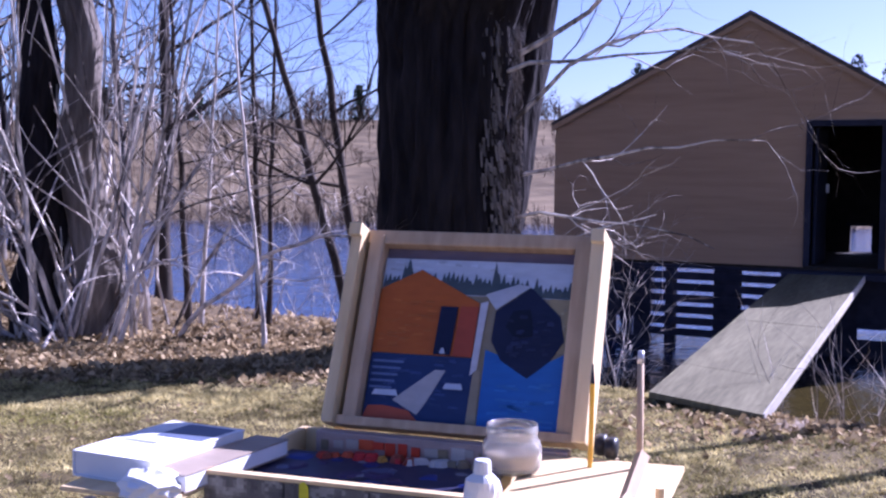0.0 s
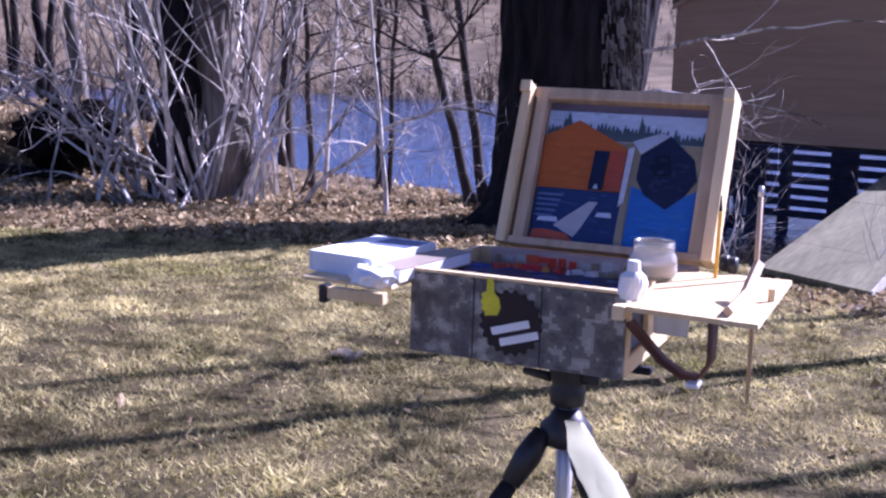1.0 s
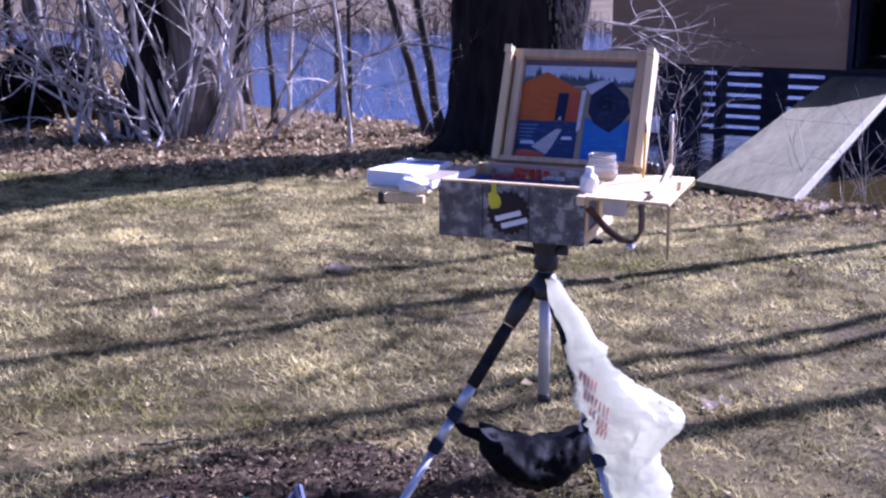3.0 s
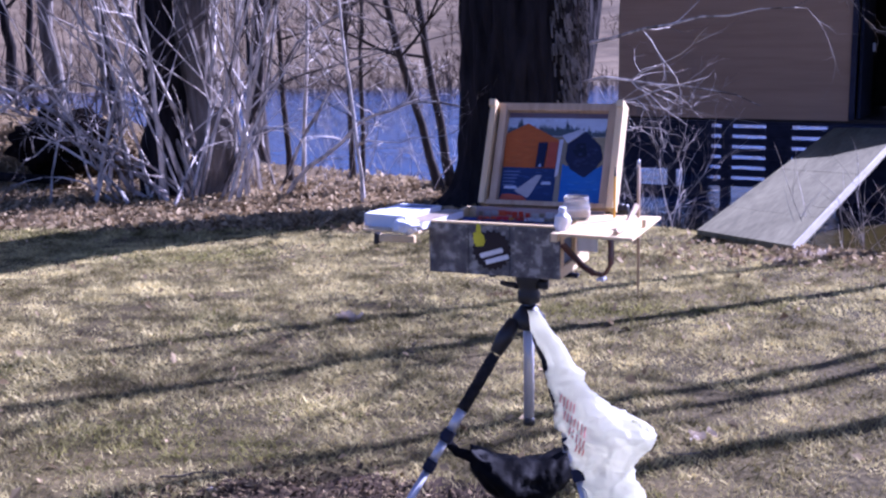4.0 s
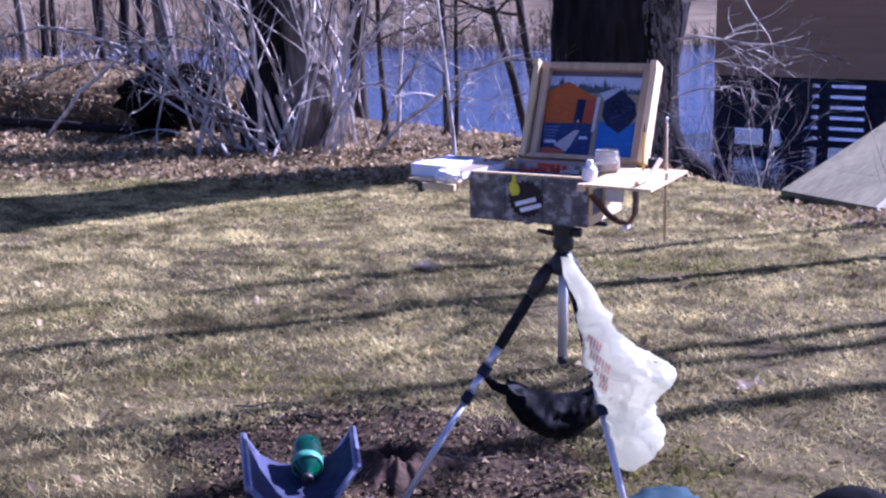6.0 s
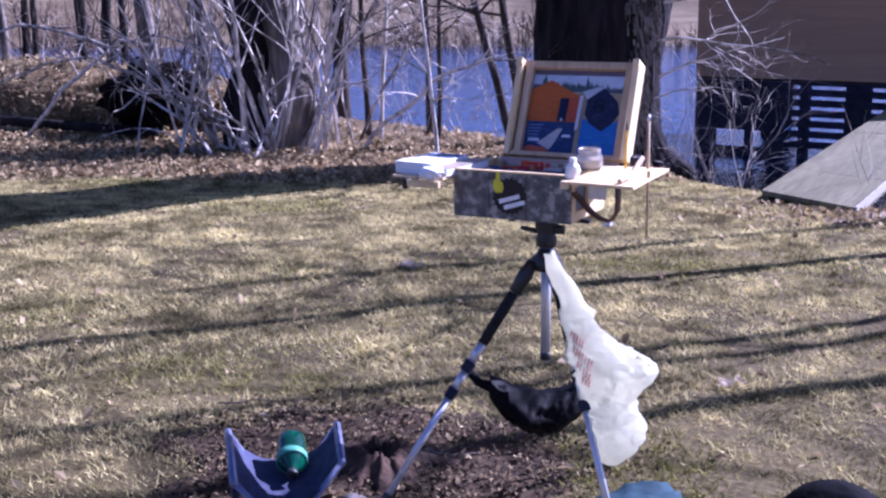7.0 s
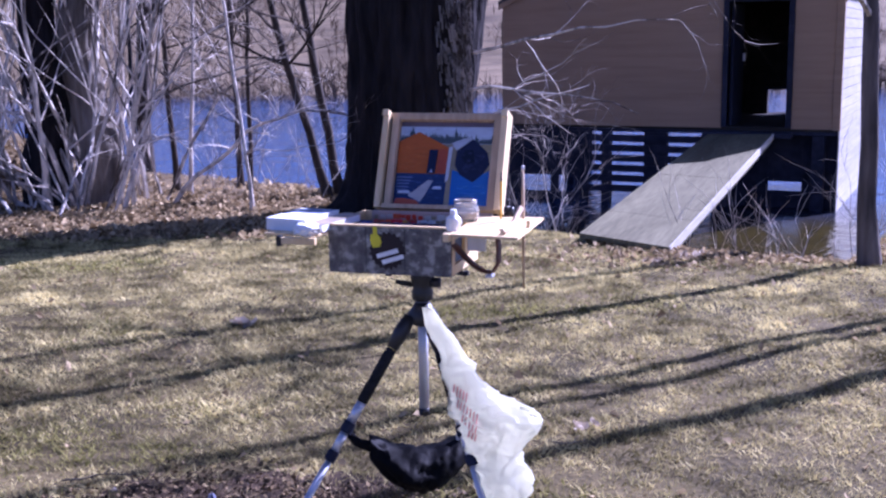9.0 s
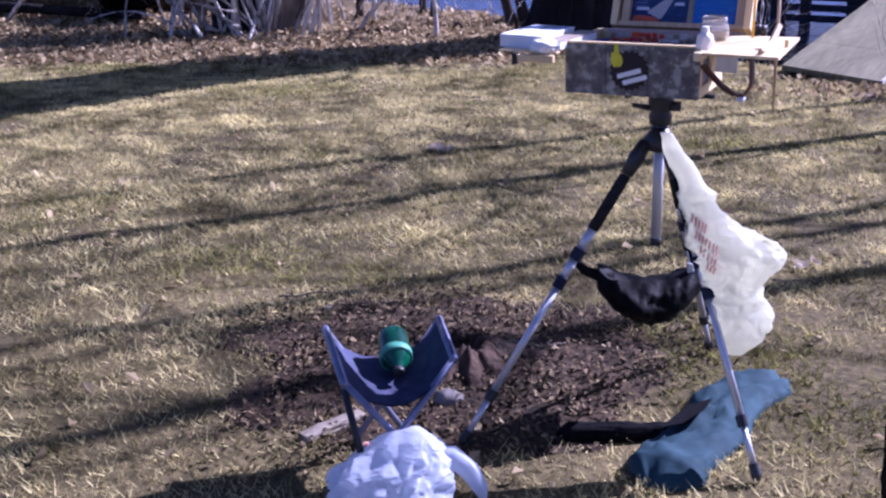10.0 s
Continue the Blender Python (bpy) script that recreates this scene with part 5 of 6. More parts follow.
    for a, b, z in ((-0.045, -0.034, 0.133), (-0.150, -0.105, 0.058), (-0.030, 0.004, 0.075)):
        lid_part("white_stroke", [(a, z), (b, z), (b - 0.004, z + 0.010), (a + 0.004, z + 0.009)], y2 - 0.0055, paint("stroke_white", (0.62, 0.66, 0.75)), t, 0.001)
    return t


picture()


def in_easel(name, label, category, x, y, z, turn=0.0):
    return thing(name, label, category, EASEL @ pose(x, y, z, 0, 0, turn))


def jar():
    t = in_easel("glass_jar", "open glass jar of cloudy grey solvent on the side shelf", "jar", 0.205, 0.155, -0.0015)
    part("glass", lathe([(0.040, 0.0), (0.047, 0.004), (0.050, 0.012), (0.050, 0.040), (0.047, 0.050), (0.042, 0.055), (0.0425, 0.062), (0.0435, 0.064), (0.0425, 0.066), (0.0435, 0.070),
                         (0.0425, 0.072), (0.0425, 0.078), (0.0405, 0.078), (0.040, 0.056), (0.047, 0.044), (0.047, 0.014), (0.04, 0.006), (0.002, 0.005)], 32), M["glass"], t, smooth=True, m=Matrix.Scale(0.86, 4))
    part("contents", lathe([(0.038, 0.0065), (0.0462, 0.014), (0.0462, 0.030), (0.0455, 0.033), (0.001, 0.0335)], 32), M["jar_fill"], t, "cloudy grey liquid", smooth=True, m=Matrix.Scale(0.86, 4))


jar()


def paint_tube():
    t = in_easel("white_tube", "crumpled white paint tube standing on the shelf", "paint tube", 0.222, -0.045, -0.0015)
    bm = bmesh.new()
    rows = []
    for z, a, b in ((0.0, 0.019, 0.016), (0.010, 0.023, 0.018), (0.026, 0.0235, 0.017), (0.038, 0.020, 0.015), (0.044, 0.015, 0.012), (0.047, 0.011, 0.010)):
        ring = []
        for k in range(20):
            an = k * math.tau / 20
            w = 1 + 0.25 * noise.noise(Vector((math.cos(an) * 1.6, math.sin(an) * 1.6, z * 70)))
            ring.append(bm.verts.new((a * w * math.cos(an), b * w * math.sin(an), z)))
        rows.append(ring)
    for p, q in zip(rows, rows[1:]):
        for k in range(20):
            bm.faces.new((p[k], p[(k + 1) % 20], q[(k + 1) % 20], q[k]))
    bm.faces.new(rows[0][::-1]), bm.faces.new(rows[-1])
    part("body", bm, M["white"], t)
    part("cap", tube([(0, 0, 0.0472), (0, 0, 0.062), (0, 0, 0.064)], [0.0115, 0.0105, 0.009], 14), M["white"], t)
    c = in_easel("tube_cap", "small white tube cap on the palette edge", "cap", 0.150, 0.028, -0.028)
    part("cap", tube([(0, 0, 0), (0, 0, 0.011)], [0.010, 0.008], 14), M["white"], c)


paint_tube()


def rods():
    t = in_easel("pencil", "yellow pencil standing in a hole of the shelf", "pencil", 0.305, 0.215, -0.03)
    part("shaft", tube([(0, 0, 0), (0.002, 0, 0.150)], [0.0038, 0.0038], 6), M["pencil"], t)
    part("tip", tube([(0.002, 0, 0.1502), (0.002, 0, 0.178)], [0.0036, 0.001], 6), M["dark_wood"], t)
    s = in_easel("long_brush", "long thin wooden brush handle standing through the shelf", "brush", 0.375, 0.235, -0.23)
    part("handle", tube([(0, 0, 0), (-0.001, 0, 0.2), (-0.003, 0, 0.380)], [0.0035, 0.0052, 0.0048], 10), M["pine_worn"], s, smooth=True)
    part("ferrule", tube([(-0.003, 0, 0.3802), (-0.003, 0, 0.398)], [0.0052, 0.0046], 10), M["alu"], s, smooth=True)


rods()


def strap():
    pts = [Vector(p) for p in ((0.203, 0.02, -0.055), (0.235, 0.015, -0.085), (0.265, 0.010, -0.112), (0.300, 0.008, -0.132), (0.330, 0.010, -0.134), (0.345, 0.020, -0.105), (0.342, 0.035, -0.060), (0.335, 0.045, -0.012))]
    t = in_easel("strap", "brown leather carrying strap hanging from the paint box", "strap", 0, 0, 0)
    bm = bmesh.new()
    prev = None
    for i, p in enumerate(pts):
        d = (pts[min(i + 1, len(pts) - 1)] - pts[max(i - 1, 0)]).normalized()
        side = Vector((0.25, 1, 0.1)).normalized()
        nrm = d.cross(side).normalized()
        ring = [bm.verts.new(p + side * a + nrm * b) for a, b in ((-0.015, -0.0018), (0.015, -0.0018), (0.015, 0.0018), (-0.015, 0.0018))]
        if prev:
            for k in range(4):
                bm.faces.new((prev[k], prev[(k + 1) % 4], ring[(k + 1) % 4], ring[k]))
        else:
            bm.faces.new(ring[::-1])
        prev = ring
    bm.faces.new(prev)
    bmesh.ops.subdivide_edges(bm, edges=bm.edges, cuts=1, smooth=0.6)
    part("band", bm, M["leather"], t, smooth=True)
    part("buckle", box((0.310, -0.008, -0.150), (0.332, 0.026, -0.141), 0.003), M["alu"], t, "small metal buckle")


strap()


def book(x, y, turn, w, d, h, z, label, cover, print_col=None):
    t = in_easel("book", label, "book", x, y, z, turn)
    part("page_block", box((-w / 2 + 0.003, -d / 2 + 0.003, 0.0025), (w / 2 - 0.001, d / 2 - 0.003, h - 0.0025)), M["paper"], t)
    part("cover", box((-w / 2, -d / 2, 0), (w / 2, d / 2, 0.0023), 0.0008), cover, t)
    top = part("cover", box((-w / 2, -d / 2, h - 0.0023), (w / 2, d / 2, h), 0.0008), cover, t)
    part("spine", box((-w / 2, -d / 2, 0.0024), (-w / 2 + 0.0028, d / 2, h - 0.0024), 0.0006), cover, t)
    if print_col:
        part("cover_picture", box((-w / 2 + 0.045, 0.015, h), (w / 2 - 0.010, d / 2 - 0.012, h + 0.0006)), paint("cover_print", print_col), top, "dark printed picture")
        part("cover_bar", box((-w / 2 + 0.02, -0.03, h), (0.01, -0.018, h + 0.0006)), paint("cover_print_grey", (0.3, 0.32, 0.36)), top)
    return t


book(-0.318, 0.080, -7, 0.142, 0.225, 0.038, -0.0228, "thick white book with a dark printed cover on the side shelf", M["paper"], (0.14, 0.17, 0.26))
book(-0.2135, 0.078, -8, 0.062, 0.250, 0.026, -0.0228, "narrow tan sketchbook on the side shelf", paint("kraft", (0.36, 0.29, 0.22)))
bm = bmesh.new()
bmesh.ops.create_icosphere(bm, subdivisions=3, radius=1)
for v in bm.verts:
    n = 1 - 2 * abs(noise.noise(v.co * 2.4))
    v.co = Vector((v.co.x * 0.036, v.co.y * 0.032, v.co.z * 0.018)) * (1 + 0.4 * n)
solid("paper_towel", bm, M["paper"], "crumpled white paper towel on the shelf edge", "paper towel", m=EASEL @ pose(-0.245, -0.068, -0.010))


# ---- tripod ----
def tripod():
    t = thing("tripod", "black and silver camera tripod standing on the grass", "tripod", Matrix.Translation((0, 0, 0)))
    part("top_plate", box((-0.045, -0.05, 1.068), (0.045, 0.05, 1.090), 0.005), M["black"], t)
    h = part("pan_head", lathe([(0.020, 0.965), (0.034, 0.972), (0.036, 1.0), (0.030, 1.010), (0.036, 1.03), (0.040, 1.045), (0.036, 1.0675)], 24), M["black"], t, smooth=True)
    part("lever", tube([(-0.03, -0.01, 1.02), (-0.085, -0.025, 1.028)], [0.010, 0.007], 10), M["black"], h, smooth=True)
    part("side_knob", tube([(0.03, 0.0, 1.03), (0.062, 0.008, 1.03)], [0.016, 0.016], 14), M["black"], h, smooth=True)
    part("column", tube([(0, 0, 0.60), (0, 0, 0.9645)], [0.0165, 0.0165], 16), M["alu"], t, "silver centre column", smooth=True)
    part("column_tip", tube([(0, 0, 0.575), (0, 0, 0.5995)], [0.0175, 0.0175], 16), M["black"], t, smooth=True)
    part("collar", lathe([(0.030, 0.885), (0.050, 0.895), (0.052, 0.925), (0.034, 0.945), (0.024, 0.962)], 24), M["black"], t, smooth=True)
    for ang, foot_r in ((206, 0.68), (298, 0.60), (63, 0.56)):
        d = uv(math.cos(radians(ang)), math.sin(radians(ang)))
        a = Vector((d.x * 0.06, d.y * 0.06, 0.90))
        fx, fy = d.x * foot_r, d.y * foot_r
        b = Vector((fx, fy, ground_z(fx * RX + fy * RY, fx * AX + fy * AY) + 0.01))

        def at(f):
            return a.lerp(b, f)
        leg = part("leg", tube([at(0.09), at(0.12), at(0.27)], [0.017, 0.019, 0.018], 14), M["foam"], t, "leg with black foam grip and silver tubes", smooth=True)
        part("hinge", tube([at(-0.02), at(0.03), at(0.088)], [0.020, 0.027, 0.020], 8), M["black"], leg, smooth=True)
        part("upper_tube", tube([at(0.27), at(0.335)], [0.0155, 0.0155], 14), M["alu"], leg, smooth=True)
        part("lock", tube([at(0.335), at(0.37)], [0.021, 0.021], 14), M["dark_wood"], leg)
        part("middle_tube", tube([at(0.37), at(0.43)], [0.0140, 0.0140], 14), M["alu"], leg, smooth=True)
        part("lock", tube([at(0.43), at(0.465)], [0.019, 0.019], 14), M["dark_wood"], leg)
        part("lower_tube", tube([at(0.465), at(0.81)], [0.0118, 0.0118], 14), M["alu"], leg, smooth=True)
        part("lock", tube([at(0.81), at(0.845)], [0.017, 0.017], 14), M["black"], leg)
        part("end_tube", tube([at(0.845), at(0.955)], [0.0095, 0.0095], 14), M["alu"], leg, smooth=True)
        part("foot", tube([at(0.95), at(0.985), at(1.0)], [0.015, 0.017, 0.010], 12), M["black"], leg)
    return t


tripod()


def film_material(name, c, through):
    m = bpy.data.materials.new(name)
    m.use_nodes = True
    n, l = m.node_tree.nodes, m.node_tree.links
    b, out = n["Principled BSDF"], n["Material Output"]
    b.inputs["Roughness"].default_value = 0.32
    tr, mx, tc, no, mix, bp = (n.new(k) for k in ("ShaderNodeBsdfTranslucent", "ShaderNodeMixShader", "ShaderNodeTexCoord", "ShaderNodeTexNoise", "ShaderNodeMix", "ShaderNodeBump"))
    mix.data_type = "RGBA"
    mix.inputs[6].default_value, mix.inputs[7].default_value = (*[x * 0.9 for x in c], 1), (*c, 1)
    no.inputs["Scale"].default_value, no.inputs["Detail"].default_value = 14, 6
    bp.inputs["Strength"].default_value, bp.inputs["Distance"].default_value = 0.3, 0.012
    l.new(tc.outputs["Object"], no.inputs[0]), l.new(no.outputs[0], mix.inputs[0]), l.new(no.outputs[0], bp.inputs["Height"])
    l.new(mix.outputs[2], b.inputs["Base Color"]), l.new(mix.outputs[2], tr.inputs[0])
    l.new(bp.outputs[0], b.inputs["Normal"]), l.new(bp.outputs[0], tr.inputs["Normal"])
    mx.inputs[0].default_value = through
    l.new(b.outputs[0], mx.inputs[1]), l.new(tr.outputs[0], mx.inputs[2]), l.new(mx.outputs[0], out.inputs[0])
    return m


M["carrier"] = film_material("thin_white_bag_film", (0.93, 0.92, 0.76), 0.76)
M["cool_carrier"] = film_material("thin_bluish_bag_film", (0.80, 0.84, 0.93), 0.6)


def crumpled(rows, sides=56, steps=70, fold=0.16, seed=0, thick=0.62, grain=11.0):
    """A crumpled sack: rows of (z, u, v, half width), smoothly joined, with folds."""
    bm = bmesh.new()
    zs = np.linspace(0, 1, len(rows))
    prev = None
    for j in range(steps + 1):
        f = j / steps
        z, u, v, w = (float(np.interp(f, zs, [r[i] for r in rows])) for i in range(4))
        ring = []
        for k in range(sides):
            a = k * math.tau / sides
            q = Vector((u + w * math.cos(a) + seed, v + w * thick * math.sin(a), z)) * grain
            cr = 1 + fold * (0.8 * noise.noise(q) + 0.55 * (0.7 - 2 * abs(noise.noise(q * 1.7))) + 0.22 * (0.7 - 2 * abs(noise.noise(q * 3.9))))
            ring.append(bm.verts.new(uv(u + w * cr * math.cos(a), v + w * thick * cr * math.sin(a), z + 0.012 * noise.noise(q * 1.4))))
        if prev:
            for k in range(sides):
                bm.faces.new((prev[k], prev[(k + 1) % sides], ring[(k + 1) % sides], ring[k]))
        else:
            bm.faces.new(ring[::-1])
        prev = ring
    bm.faces.new(prev)
    bmesh.ops.recalc_face_normals(bm, faces=bm.faces)
    return bm


def hanging_bag():
    t = thing("plastic_bag", "white plastic carrier bag with red print hanging on the tripod", "plastic bag")
    rows = [(0.955, 0.012, -0.085, 0.017), (0.90, 0.038, -0.09, 0.030), (0.86, 0.062, -0.10, 0.036), (0.81, 0.088, -0.12, 0.044), (0.785, 0.106, -0.13, 0.058), (0.765, 0.108, -0.14, 0.052), (0.72, 0.132, -0.16, 0.064), (0.69, 0.160, -0.18, 0.082), (0.66, 0.196, -0.19, 0.110), (0.63, 0.222, -0.21, 0.130),
            (0.595, 0.228, -0.22, 0.124), (0.56, 0.214, -0.23, 0.098), (0.53, 0.214, -0.24, 0.080), (0.495, 0.226, -0.25, 0.084), (0.45, 0.238, -0.27, 0.086), (0.40, 0.242, -0.28, 0.078), (0.355, 0.236, -0.29, 0.058), (0.325, 0.230, -0.29, 0.024)]
    sack = crumpled(rows, fold=0.26, sides=128, steps=190)
    skin = BVHTree.FromBMesh(sack)
    part("sack", sack, M["carrier"], t, smooth=True)
    # red marks, too faded to make out
    for row, (u, z, n) in enumerate(((0.092, 0.722, 5), (0.102, 0.682, 7), (0.116, 0.640, 5), (0.134, 0.602, 3))):
        for k in range(n):
            x, zz = u + 0.0095 * k, z - 0.006 * k
            hit = [skin.ray_cast(uv(x + a, -1.2, zz + b), uv(0, 1))[0] for a, b in ((-0.0035, -0.010), (-0.0005, -0.012), (0.0045, 0.010), (0.0012, 0.012))]
            if all(hit):
                bm = bmesh.new()
                f = [bm.verts.new(p + uv(0, -0.004)) for p in hit]
                g = [bm.verts.new(p + uv(0, 0.004)) for p in hit]
                bm.faces.new(f), bm.faces.new(g[::-1])
                for e in range(4):
                    bm.faces.new((f[(e + 1) % 4], f[e], g[e], g[(e + 1) % 4]))
                part("red_bar", bm, M["red"], t)
    bm = bmesh.new()
    add_tube(bm, [uv(0.30, -0.22, 0.655), uv(0.336, -0.225, 0.652), uv(0.352, -0.225, 0.624), uv(0.342, -0.225, 0.592), uv(0.308, -0.22, 0.585)], [0.012, 0.011, 0.009, 0.010, 0.012], 10)
    part("handle_loop", bm, M["carrier"], t, smooth=True)


hanging_bag()


def sling_bag():
    t = thing("sling_bag", "black nylon sling bag hung between the tripod legs", "bag")
    bm = bmesh.new()
    prev = None
    n = 40
    for j in range(n + 1):
        f = j / n
        u = -0.185 + 0.365 * f
        top = 0.515 - 0.115 * math.sin(f * 2.4) * (1 - 0.3 * f) + 0.035 * f
        bot = 0.50 - 0.175 * math.sin(math.pi * min(1, 0.05 + f * 0.88)) ** 0.6
        v = -0.04 + 0.12 * f
        cz, hz = (top + bot) / 2, max(0.012, (top - bot) / 2)
        dp = 0.03 + 0.085 * math.sin(math.pi * f)
        ring = []
        for k in range(28):
            a = k * math.tau / 28
            q = Vector((u * 9, math.cos(a) * 1.4, math.sin(a) * 1.4))
            w = 1 + 0.22 * noise.noise(q * 1.2) + 0.16 * (1 - 2 * abs(noise.noise(q * 2.2))) + 0.10 * (1 - 2 * abs(noise.noise(q * 5.5)))
            ring.append(bm.verts.new(uv(u, v + dp * w * math.cos(a), cz + hz * w * math.sin(a))))
        if prev:
            for k in range(28):
                bm.faces.new((prev[k], prev[(k + 1) % 28], ring[(k + 1) % 28], ring[k]))
        else:
            bm.faces.new(ring[::-1])
        prev = ring
    bm.faces.new(prev)
    bmesh.ops.recalc_face_normals(bm, faces=bm.faces)
    part("body", bm, M["bag_black"], t, smooth=True)
    part("strap", tube([uv(-0.26, -0.05, 0.54), uv(-0.225, -0.05, 0.50), uv(-0.20, -0.045, 0.49), uv(-0.15, -0.04, 0.47)], [0.012, 0.016, 0.018, 0.022], 8), M["nylon_black"], t, smooth=True)
    part("strap", tube([uv(0.13, 0.24, 0.56), uv(0.135, 0.18, 0.52), uv(0.15, 0.10, 0.48)], [0.014, 0.018, 0.026], 8), M["nylon_black"], t, smooth=True)
    part("buckle", box((-0.012, -0.006, -0.02), (0.012, 0.006, 0.02), 0.003), M["alu"], t, "metal strap buckle", m=Matrix.Translation(uv(0.12, 0.045, 0.478)))


sling_bag()


# ---- on the ground ----
def stool():
    A, B, C, D = uv(-1.02, -0.34, 0.39), uv(-0.68, -0.23, 0.39), uv(-0.61, -0.46, 0.36), uv(-0.91, -0.63, 0.35)   # back left, back right, front right, front left
    t = thing("folding_stool", "small folding stool with a sagging blue cloth seat", "stool")
    part("seat_bar", tube([A.lerp(D, -0.04), D.lerp(A, -0.04)], [0.013, 0.013], 12), M["blue_tube"], t, smooth=True)
    part("seat_bar", tube([B.lerp(C, -0.04), C.lerp(B, -0.04)], [0.013, 0.013], 12), M["blue_tube"], t, smooth=True)
    bm = bmesh.new()
    rows = []
    for j in range(13):
        g = j / 12
        l, r = A.lerp(D, g), B.lerp(C, g)
        rows.append([])
        for i in range(25):
            f = i / 24
            p = l.lerp(r, f)
            p.z += 0.017 - 0.125 * math.sin(math.pi * f) ** 0.62 + 0.005 * noise.noise(p * 30)
            rows[-1].append(p)
    for s in (0, -0.005):
        vs = [[bm.verts.new(p + Vector((0, 0, s))) for p in row] for row in rows]
        for j in range(12):
            for i in range(24):
                q = (vs[j][i], vs[j][i + 1], vs[j + 1][i + 1], vs[j + 1][i])
                bm.faces.new(q if s == 0 else q[::-1])
    part("seat", bm, M["blue_cloth"], t, "sagging navy cloth seat", smooth=True)

    def foot(p, du, dv):
        q = Vector((p.x, p.y, 0)) + uv(du, dv)
        q.z = ground_z(q.x * RX + q.y * RY, q.x * AX + q.y * AY) + 0.012
        return q
    for top, du, dv in ((A, 0.27, 0.02), (D, 0.28, 0.05), (B, -0.27, -0.06), (C, -0.26, -0.10)):
        b = foot(top, du, dv)
        part("leg", tube([top, b], [0.0105, 0.0105], 12), M["blue_tube"], t, "grey-blue tubular leg", smooth=True)
    part("front_leg", tube([D + Vector((0, 0, -0.02)), foot(D, 0.08, -0.05)], [0.011, 0.011], 12), M["black"], t, "black tubular leg", smooth=True)
    f1, f2 = foot(B, -0.27, -0.06), foot(C, -0.26, -0.10)
    part("foot_bar", tube([f1, f2], [0.010, 0.010], 10), M["blue_tube"], t, smooth=True)
    f1, f2 = foot(A, 0.27, 0.02), foot(D, 0.28, 0.05)
    part("foot_bar", tube([f1, f2], [0.010, 0.010], 10), M["blue_tube"], t, smooth=True)
    mid = A.lerp(D, 0.5).lerp(B.lerp(C, 0.5), 0.5)
    b = thing("bottle", "green plastic bottle with pale band lying on the stool seat", "bottle", Matrix.Translation(mid + uv(0.0, 0.065, -0.040)) @ look((0, 0, 0), tuple(uv(0.28, -1.0, -0.35))) @ Matrix.Diagonal((1.16, 1.16, 0.88, 1)))
    prof = [(0.010, -0.085), (0.036, -0.082), (0.042, -0.070), (0.043, -0.03), (0.041, -0.01), (0.043, 0.02), (0.040, 0.045), (0.026, 0.072), (0.014, 0.088), (0.013, 0.098)]
    body = lathe(prof, 28)
    bmesh.ops.transform(body, matrix=pose(0, 0, 0, 180), verts=body.verts)
    part("body", body, M["green_bottle"], b, smooth=True)
    band = lathe([(0.0435, -0.046), (0.0446, -0.044), (0.0446, -0.018), (0.0435, -0.016)], 28)
    part("band", band, paint("pale_green_label", (0.10, 0.36, 0.24)), b, "pale green label band", smooth=True)
    cap = lathe([(0.015, -0.118), (0.016, -0.116), (0.016, -0.099), (0.014, -0.0985)], 20)
    part("cap", cap, M["black"], b, smooth=True)


stool()


def ground_bag():
    t = thing("grocery_bag", "full white plastic grocery bag slumped on the grass", "plastic bag")
    rows = [(0.0, -0.775, -0.70, 0.10), (0.03, -0.775, -0.70, 0.155), (0.07, -0.775, -0.69, 0.168), (0.11, -0.77, -0.68, 0.152), (0.135, -0.755, -0.665, 0.132), (0.16, -0.735, -0.655, 0.108), (0.18, -0.72, -0.65, 0.080), (0.20, -0.712, -0.645, 0.050), (0.215, -0.708, -0.64, 0.020)]
    part("sack", crumpled(rows, fold=0.24, seed=9, thick=0.8, grain=13.0, sides=128, steps=110), M["cool_carrier"], t, smooth=True)
    ear = bmesh.new()
    add_tube(ear, [uv(-0.66, -0.64, 0.12), uv(-0.60, -0.63, 0.125), uv(-0.55, -0.65, 0.095), uv(-0.515, -0.68, 0.055), uv(-0.505, -0.70, 0.03)], [0.036, 0.034, 0.030, 0.022, 0.010], 10)
    part("bag_handle", ear, M["cool_carrier"], t, smooth=True)
    bm = bmesh.new()
    add_tube(bm, [uv(-0.875, -0.62, 0.128), uv(-0.84, -0.63, 0.150)], [0.020, 0.016], 8)
    part("red_bar", bm, M["red"], t, "faded red print", smooth=True)


ground_bag()


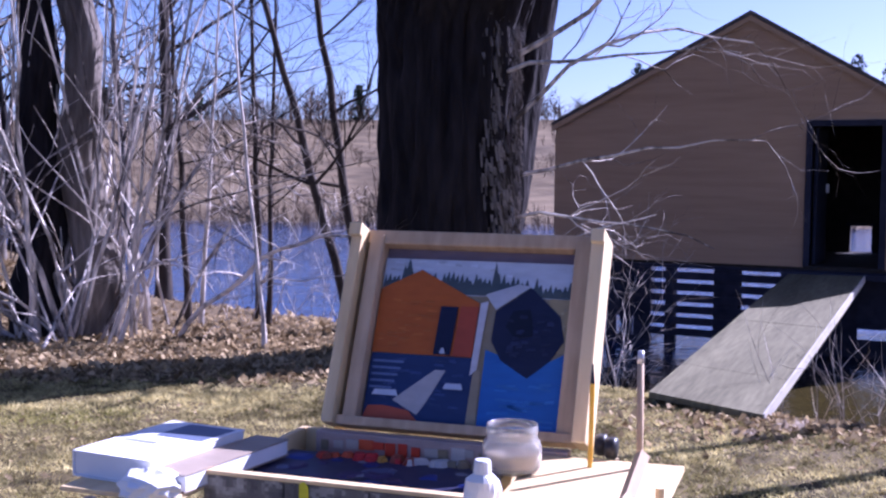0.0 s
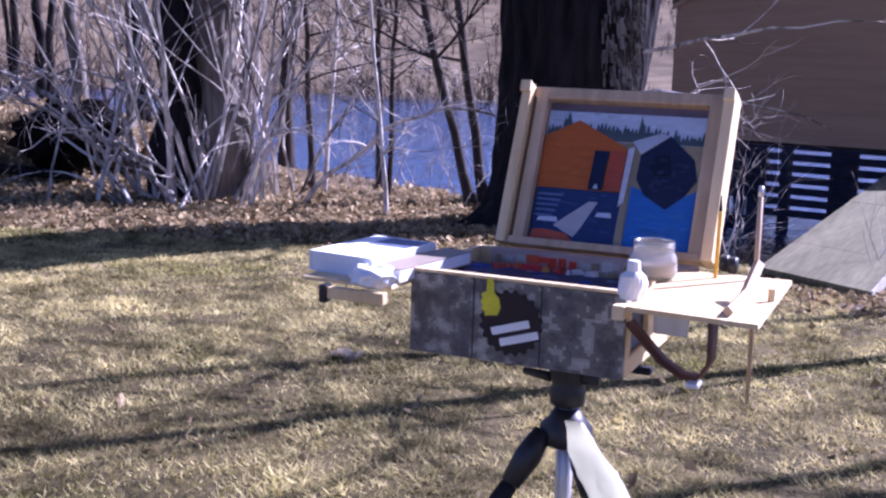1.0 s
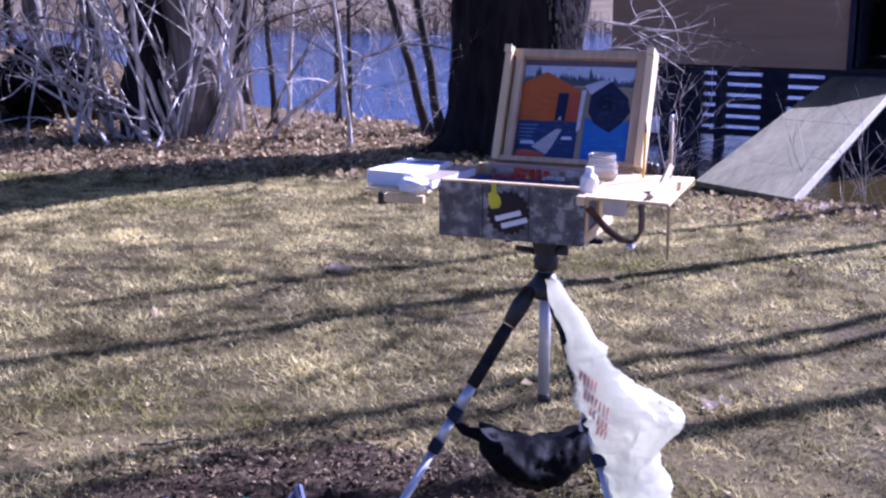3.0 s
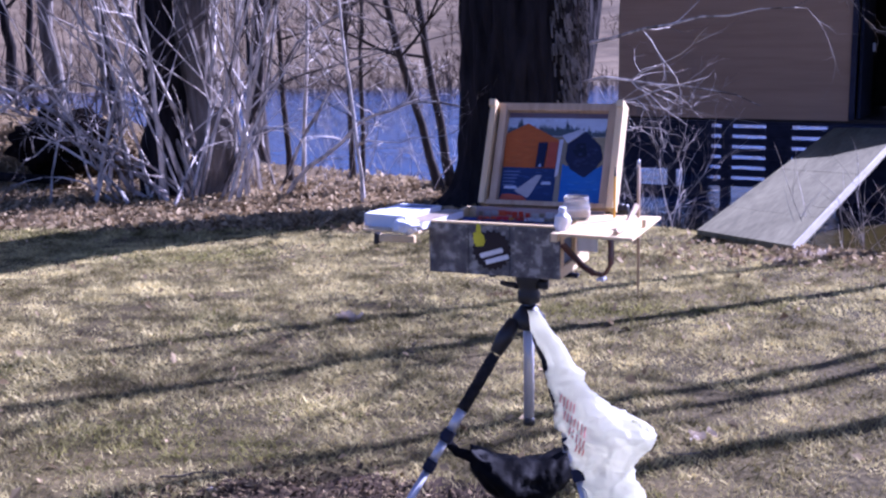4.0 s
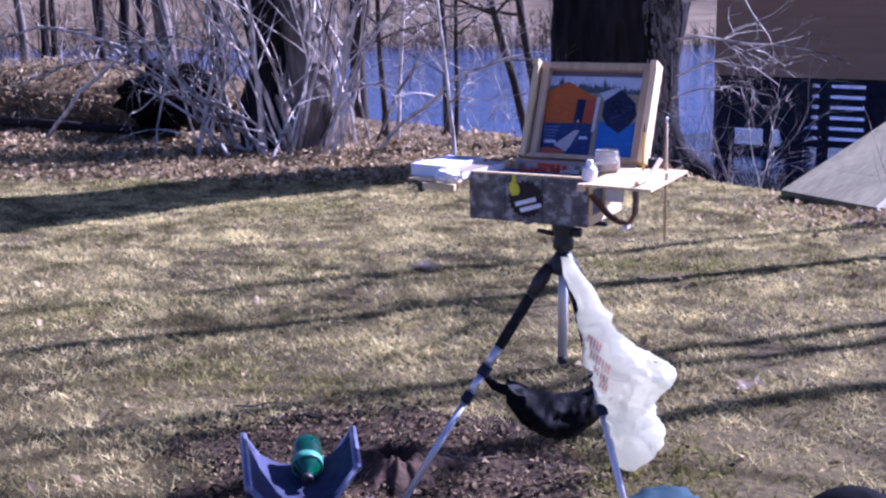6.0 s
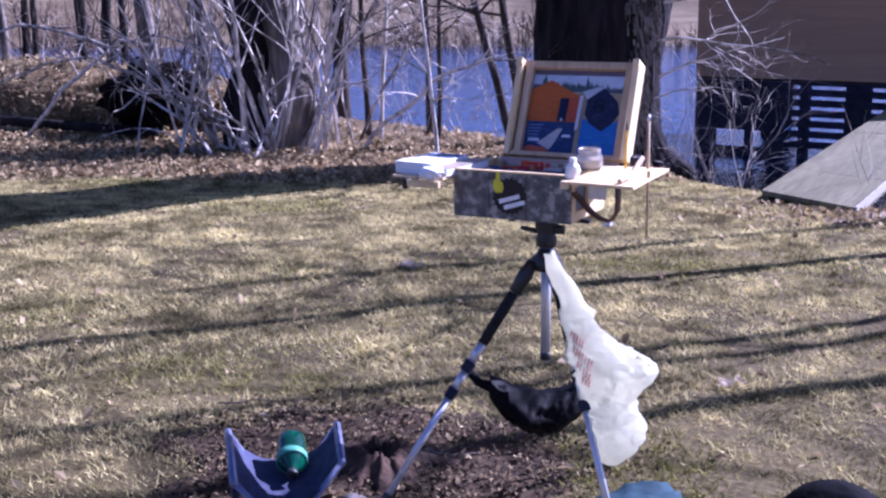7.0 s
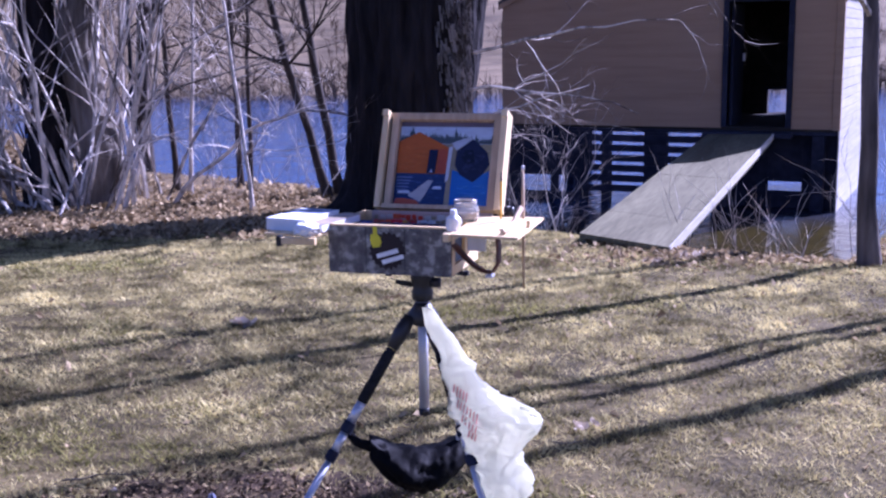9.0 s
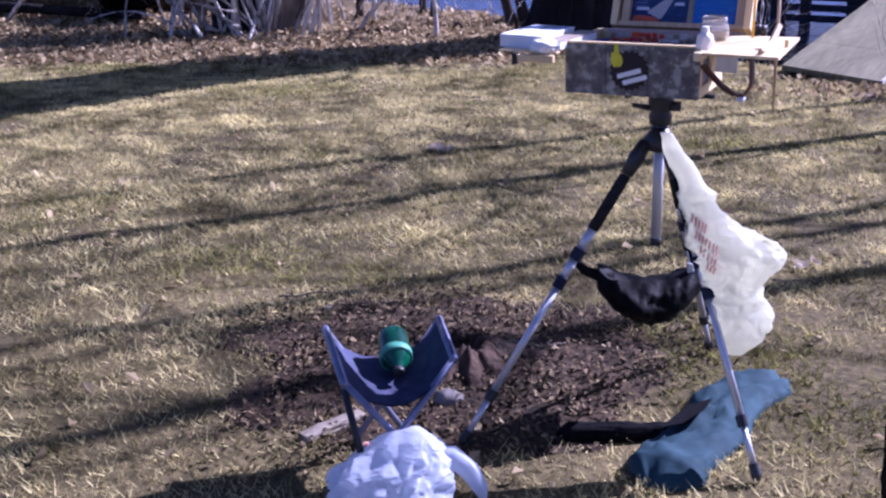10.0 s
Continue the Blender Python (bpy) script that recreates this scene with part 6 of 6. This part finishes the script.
def lump(length, width, height, seed, folds=0.2, n=56):
    """A slack cloth form lying on the ground along x."""
    bm = bmesh.new()
    prev = None
    for j in range(n + 1):
        f = j / n
        x = (f - 0.5) * length
        env = min(1.0, (f / 0.10) ** 0.5 if f < 0.10 else 1, ((1 - f) / 0.10) ** 0.5 if f > 0.9 else 1)
        w = width * max(env, 0.04) * (1 + 0.22 * noise.noise(Vector((x * 4, seed, 0))))
        cy = 0.05 * noise.noise(Vector((x * 3, seed, 5)))
        ring = []
        for k in range(32):
            a = k * math.tau / 32
            cr = 1 + folds * (0.6 - 1.6 * abs(noise.noise(Vector((x * 5 + 1.5 * math.cos(a), math.cos(a) * 2.4 + seed, math.sin(a) * 2.4))))) + 0.4 * folds * noise.noise(Vector((x * 16, math.cos(a) * 4, seed)))
            z = max(0.0, math.sin(a)) ** 0.8 * height * max(env, 0.1) * cr if math.sin(a) > 0 else -0.012
            ring.append(bm.verts.new((x, cy + w * math.cos(a) * (1 + 0.1 * (cr - 1)), z)))
        if prev:
            for k in range(32):
                bm.faces.new((prev[k], prev[(k + 1) % 32], ring[(k + 1) % 32], ring[k]))
        else:
            bm.faces.new(ring[::-1])
        prev = ring
    bm.faces.new(prev)
    bmesh.ops.recalc_face_normals(bm, faces=bm.faces)
    return bm


def tripod_sack():
    c = uv(0.20, -0.16, 0.004)
    d = uv(0.50, 0.86)
    yaw = math.degrees(math.atan2(d.y, d.x))
    t = thing("carry_sack", "teal cloth carrying sack lying slack on the grass", "bag", Matrix.Translation(c) @ pose(0, 0, 0, 0, 0, yaw))
    part("body", lump(0.92, 0.115, 0.055, 3.0, 0.7, 90), M["teal"], t, smooth=True)
    pr = [(-0.09, -0.05), (0.10, -0.05), (0.13, 0.03), (0.02, 0.05), (-0.08, 0.02)]
    part("dark_print", prism(pr, -0.001, 0.001), M["nylon_black"], t, "dark printed shape", m=pose(-0.12, 0.045, 0.088, 66, 0, 0))
    part("cuff", lump(0.40, 0.032, 0.032, 8.0, 0.5, 40), M["nylon_black"], t, "black sleeve end of the sack", smooth=True, m=pose(-0.20, 0.24, 0.0, 0, 0, 118))


tripod_sack()


def backpack():
    c = uv(0.825, -0.77, 0.0)
    t = thing("backpack", "black nylon backpack standing on the lawn", "backpack", Matrix.Translation(c) @ pose(0, 0, 0, 0, 0, 22) @ Matrix.Diagonal((1.2, 1.15, 1.02, 1)))
    bm = bmesh.new()
    prev = None
    for j in range(37):
        f = j / 36
        z = 0.005 + 0.49 * f
        dome = max(0.02, 1 - (max(0, f - 0.35) / 0.65) ** 2.3) ** 0.5
        w = 0.20 * dome * (0.94 + 0.1 * math.sin(f * 5))
        d = 0.14 * dome * (0.95 + 0.12 * math.sin(f * 4))
        ring = []
        for k in range(44):
            a = k * math.tau / 44
            ca, sa = math.cos(a), math.sin(a)
            e = 0.72
            q = Vector((ca * 2, sa * 2, z * 8))
            cr = 1 + 0.06 * noise.noise(q) + 0.03 * noise.noise(q * 3)
            ring.append(bm.verts.new((w * cr * math.copysign(abs(ca) ** e, ca), d * cr * math.copysign(abs(sa) ** e, sa), z)))
        if prev:
            for k in range(44):
                bm.faces.new((prev[k], prev[(k + 1) % 44], ring[(k + 1) % 44], ring[k]))
        else:
            bm.faces.new(ring[::-1])
        prev = ring
    bm.faces.new(prev)
    part("body", bm, M["nylon_black"], t, smooth=True)
    pk = box((-0.13, -0.185, 0.03), (0.13, -0.12, 0.27), 0.03)
    part("front_pocket", pk, M["nylon_black"], t, smooth=True)
    part("zip", tube([(-0.12, -0.187, 0.235), (0.0, -0.190, 0.245), (0.12, -0.187, 0.235)], [0.003, 0.003, 0.003], 6), M["black"], t)
    for s in (-1, 1):
        part("side_strap", tube([(s * 0.185, 0.0, 0.36), (s * 0.215, -0.02, 0.33), (s * 0.21, -0.02, 0.20), (s * 0.185, 0.0, 0.12)], [0.010, 0.012, 0.010, 0.009], 8), M["nylon_black"], t, smooth=True)
    return t


backpack()
